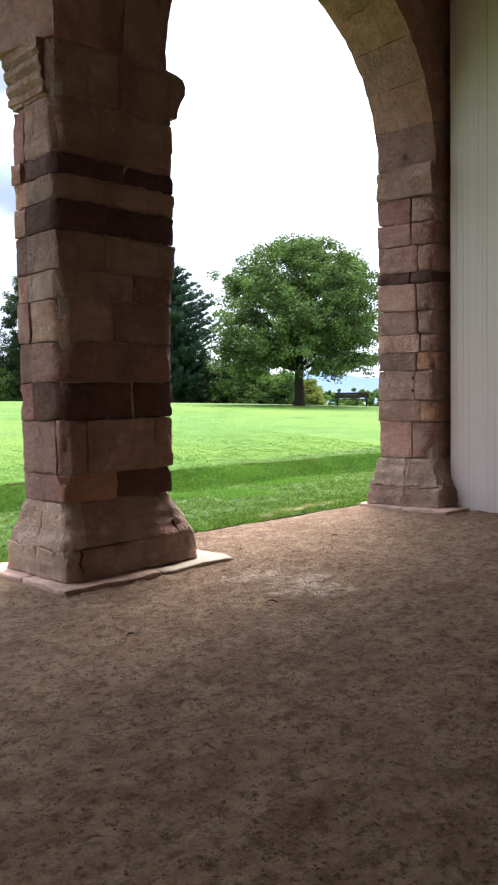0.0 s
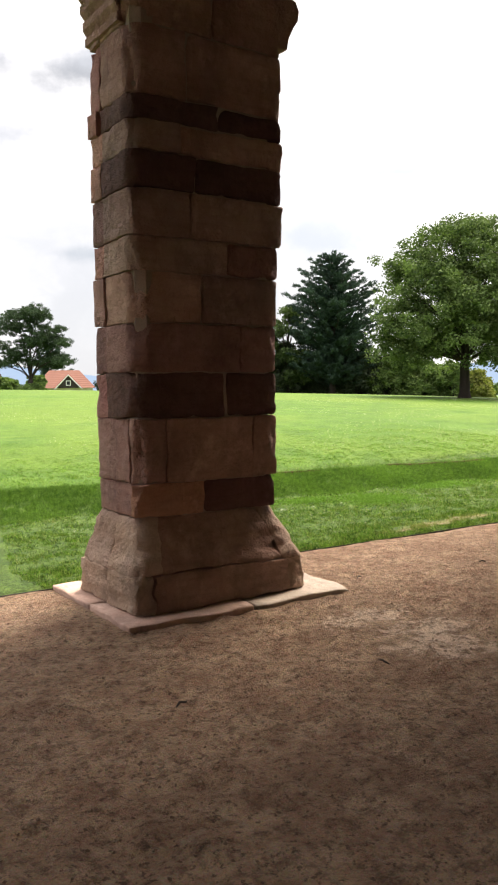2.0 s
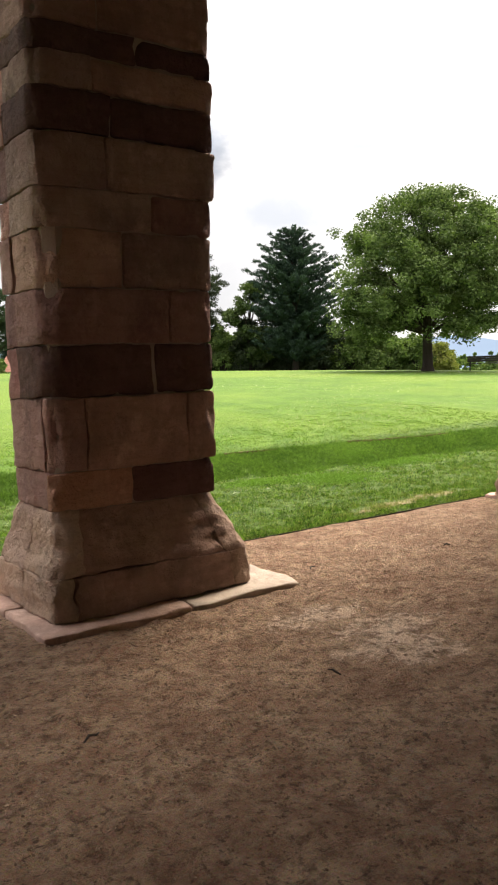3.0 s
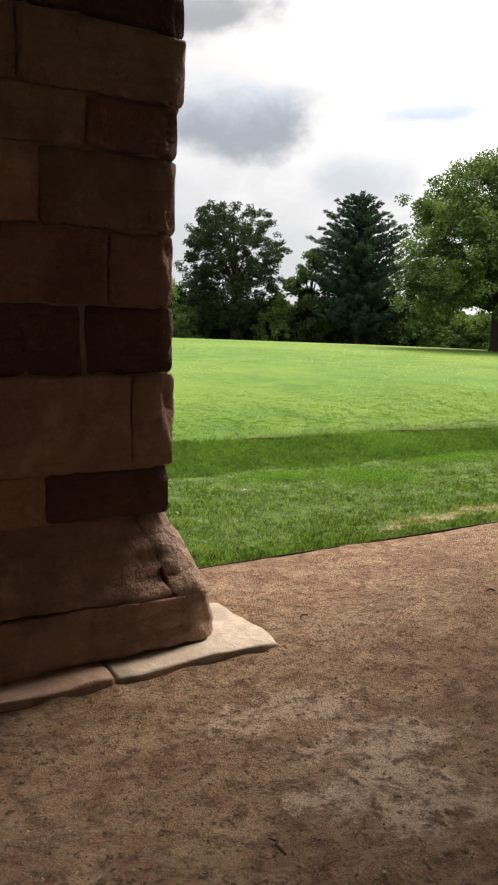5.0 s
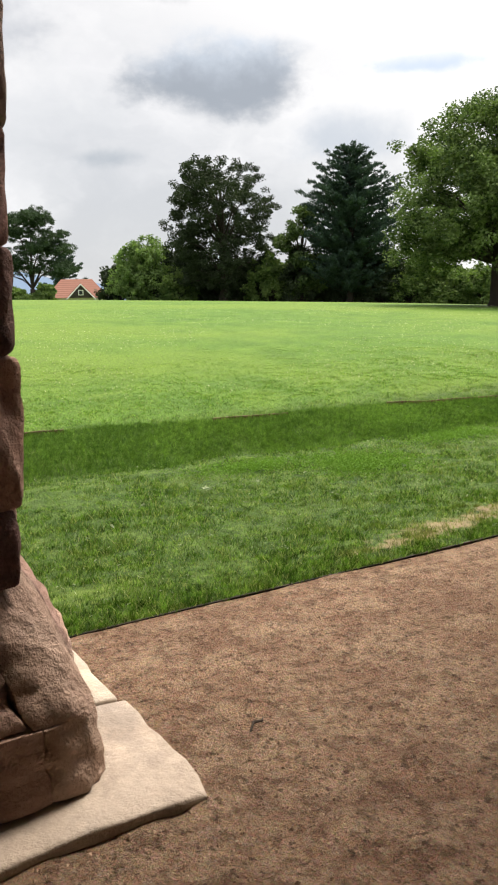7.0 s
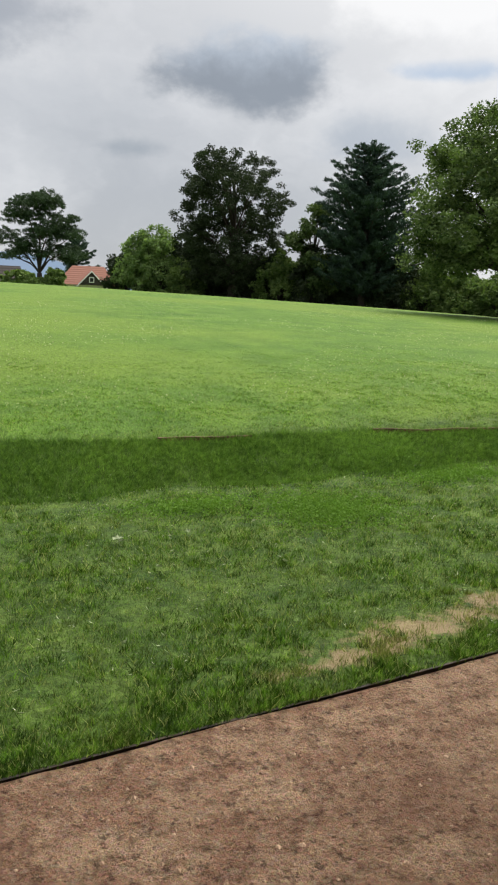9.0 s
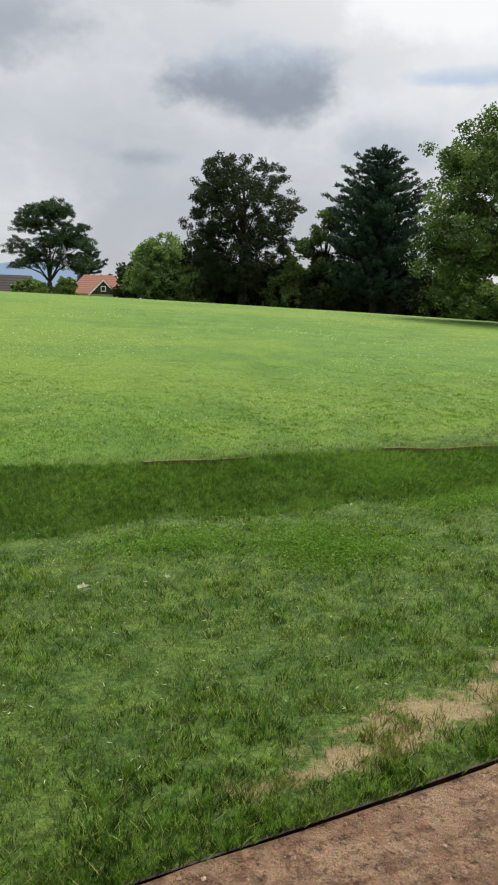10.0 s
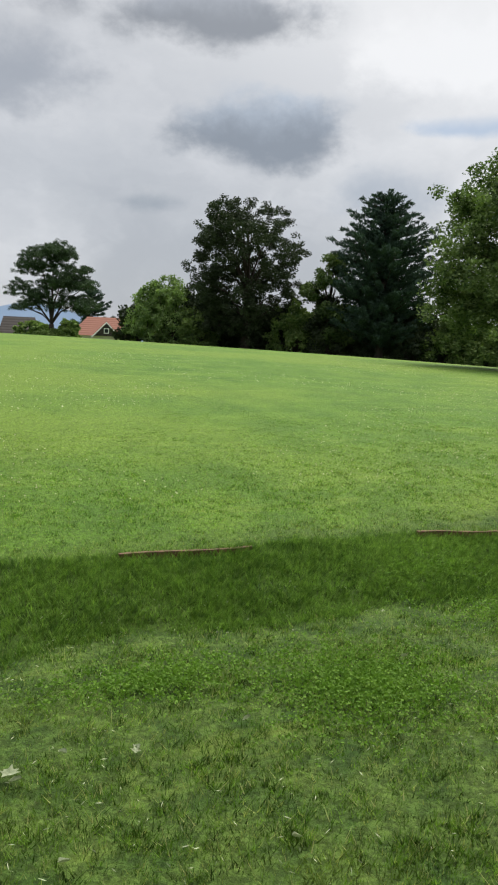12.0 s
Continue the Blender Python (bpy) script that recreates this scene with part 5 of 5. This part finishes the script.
pf = (ofa[None] + 6 * np.arange(count)[:, None, None]).reshape(-1, 3)
tagged(new("pebbles", mesh_from("pebbles", pv, pf, pebble_mat)), "small loose brown pebbles strewn over gravel", "pebbles", kind="stuff")


# ---- grass ----
def blades(name, x, y, height, width, mat, rng, label, lean=0.55):
    n = len(x)
    z = lawn_height(x, y)
    ang = rng.uniform(0, 2 * math.pi, n)
    tilt = rng.uniform(0, 2 * math.pi, n)
    h = height * rng.uniform(0.5, 1.3, n)
    w = width * rng.uniform(0.7, 1.3, n)
    out_ = h * lean * rng.random(n) ** 0.7
    v = np.empty((n, 3, 3))
    v[:, 0] = np.stack([x - np.cos(ang) * w, y - np.sin(ang) * w, z - 0.012], axis=1)
    v[:, 1] = np.stack([x + np.cos(ang) * w, y + np.sin(ang) * w, z - 0.012], axis=1)
    v[:, 2] = np.stack([x + np.cos(tilt) * out_, y + np.sin(tilt) * out_, z + h], axis=1)
    me = bpy.data.meshes.new(name)
    me.vertices.add(n * 3)
    me.vertices.foreach_set("co", v.ravel())
    me.loops.add(n * 3)
    me.loops.foreach_set("vertex_index", np.arange(n * 3))
    me.polygons.add(n)
    me.polygons.foreach_set("loop_start", np.arange(n) * 3)
    me.polygons.foreach_set("loop_total", np.full(n, 3))
    me.materials.append(mat)
    me.update()
    me.validate()
    return tagged(new(name, me), label, "grass", kind="stuff")


def patchy(x, y, scale, seed):
    return 0.5 + 0.25 * (np.sin(x * scale + seed + 1.7 * np.sin(y * scale * 0.7)) + np.sin(y * scale * 1.3 - seed + 1.3 * np.sin(x * scale * 0.9)))


grng = np.random.default_rng(23)
def in_tufts(count, tufts, spread, rng, lo, hi, y_of):
    """Blades gathered round tuft centres; also a size for each tuft."""
    tx = rng.uniform(lo, hi, tufts)
    ty = y_of(tx, rng.random(tufts))
    pick = rng.integers(0, tufts, count)
    big = rng.random(tufts) ** 2
    return tx[pick] + rng.normal(size=count) * spread * (0.5 + big[pick]), ty[pick] + rng.normal(size=count) * spread * (0.5 + big[pick]), big[pick]


def not_dry(x, y, rng, share):
    d = np.min([np.hypot((x - cx) / rx, (y - cy) / ry) for cx, cy, rx, ry in DRY], axis=0) + 2.6 * (patchy(x, y, 11.0, 2.0) - 0.5) + 1.2 * (patchy(x, y, 29.0, 5.0) - 0.5)
    return (d > 1.0) | (rng.random(len(x)) < share)


def off_bank(x, y):
    return (y < bank_foot(x)) | (y > bank_top(x) - 0.03)


n_b = 210000
bx, by = grng.uniform(3.2, 15.0, n_b), 6.69 + 8.5 * grng.random(n_b) ** 1.6
ok = (bx - 3.0 > (by - 6.7) * 0.25) & not_dry(bx, by, grng, 0.24) & off_bank(bx, by)
bx, by = bx[ok], by[ok]
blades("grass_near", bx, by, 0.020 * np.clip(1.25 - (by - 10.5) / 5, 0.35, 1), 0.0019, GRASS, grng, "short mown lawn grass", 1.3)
bx, by, bg = in_tufts(560000, 17000, 0.030, grng, 3.2, 15.0, lambda x, r: 6.70 + 9.5 * r ** 1.75)
ok = (by > 6.686) & (bx - 3.0 > (by - 6.7) * 0.25) & not_dry(bx, by, grng, 0.24) & off_bank(bx, by)
bx, by, bg = bx[ok], by[ok], bg[ok]
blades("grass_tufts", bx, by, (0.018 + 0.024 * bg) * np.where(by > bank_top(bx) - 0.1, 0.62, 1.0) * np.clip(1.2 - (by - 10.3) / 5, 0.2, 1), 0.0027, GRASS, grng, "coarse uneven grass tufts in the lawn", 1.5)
kx, ky, kb = in_tufts(230000, 6000, 0.040, grng, 3.2, 15.5, lambda x, r: bank_foot(x) + 0.02 - 0.16 * patchy(x, x * 0.3, 3.0, 1.0) * np.clip(1 - r / 0.5, 0, 1) + (bank_top(x) - bank_foot(x)) * r)
ok = (ky < bank_top(kx) - 0.01) & (ky > bank_foot(kx) - 0.34)
kx, ky, kb = kx[ok], ky[ok], kb[ok]
blades("grass_bank", kx, ky, 0.026 + 0.050 * kb, 0.0032, BANKGRASS, grng, "longer dark green grass on the bank", 1.3)
for cx, cy, rx, ry, num in ((8.55, 8.92, 0.52, 0.46, 3000), (7.7, 9.35, 0.6, 0.25, 1200), (10.3, 9.45, 0.8, 0.30, 1500), (9.9, 10.0, 0.5, 0.2, 700)):
    th, rr = grng.uniform(0, 6.28, num), grng.random(num) ** 0.7 * (1.0 + 0.5 * np.sin(3 * grng.uniform(0, 6.28, num))) * grng.uniform(0.7, 1.25, num)
    X, Y = cx + rx * rr * np.cos(th), cy + ry * rr * np.sin(th)
    cen = np.stack([X, Y, lawn_height(X, Y) + 0.022 + 0.02 * grng.random(num)], axis=1)
    tagged(new("clover", leaf_mesh("clover", cen, np.full(num, 0.030), 4, 0.0115, CLOVER, grng, 0.4, 1.15)), "low patch of fresh green clover in lawn", "clover", "clover patches", "stuff")
n_c = 8000
fx, fy = grng.uniform(6, 30, n_c), 11.0 + 15 * grng.random(n_c) ** 1.5
ok = patchy(fx, fy, 0.9, 1.0) > 0.5
fx, fy = fx[ok], fy[ok]
cen = np.stack([fx, fy, lawn_height(fx, fy) + 0.05], axis=1)
tagged(new("clover_flowers", leaf_mesh("clover_flowers", cen, np.full(len(fx), 0.010), 3, 0.010, petal, grng, 0.8, 1.0)), "tiny white clover heads scattered in lawn", "flowers", kind="stuff")
n_s = 4200
sx, sy = grng.uniform(4.2, 12.5, n_s), 6.75 + 3.4 * grng.random(n_s)
ok = patchy(sx, sy, 2.3, 3.0) > 0.42
sx, sy = sx[ok], sy[ok]
cen = np.stack([sx, sy, lawn_height(sx, sy) + 0.026], axis=1)
tagged(new("dry_clippings", leaf_mesh("dry_clippings", cen, np.full(len(sx), 0.012), 1, 0.0030, dry_leaf, grng, 0.5, 7.5)), "pale dry grass clippings strewn in lawn", "clippings", kind="stuff")
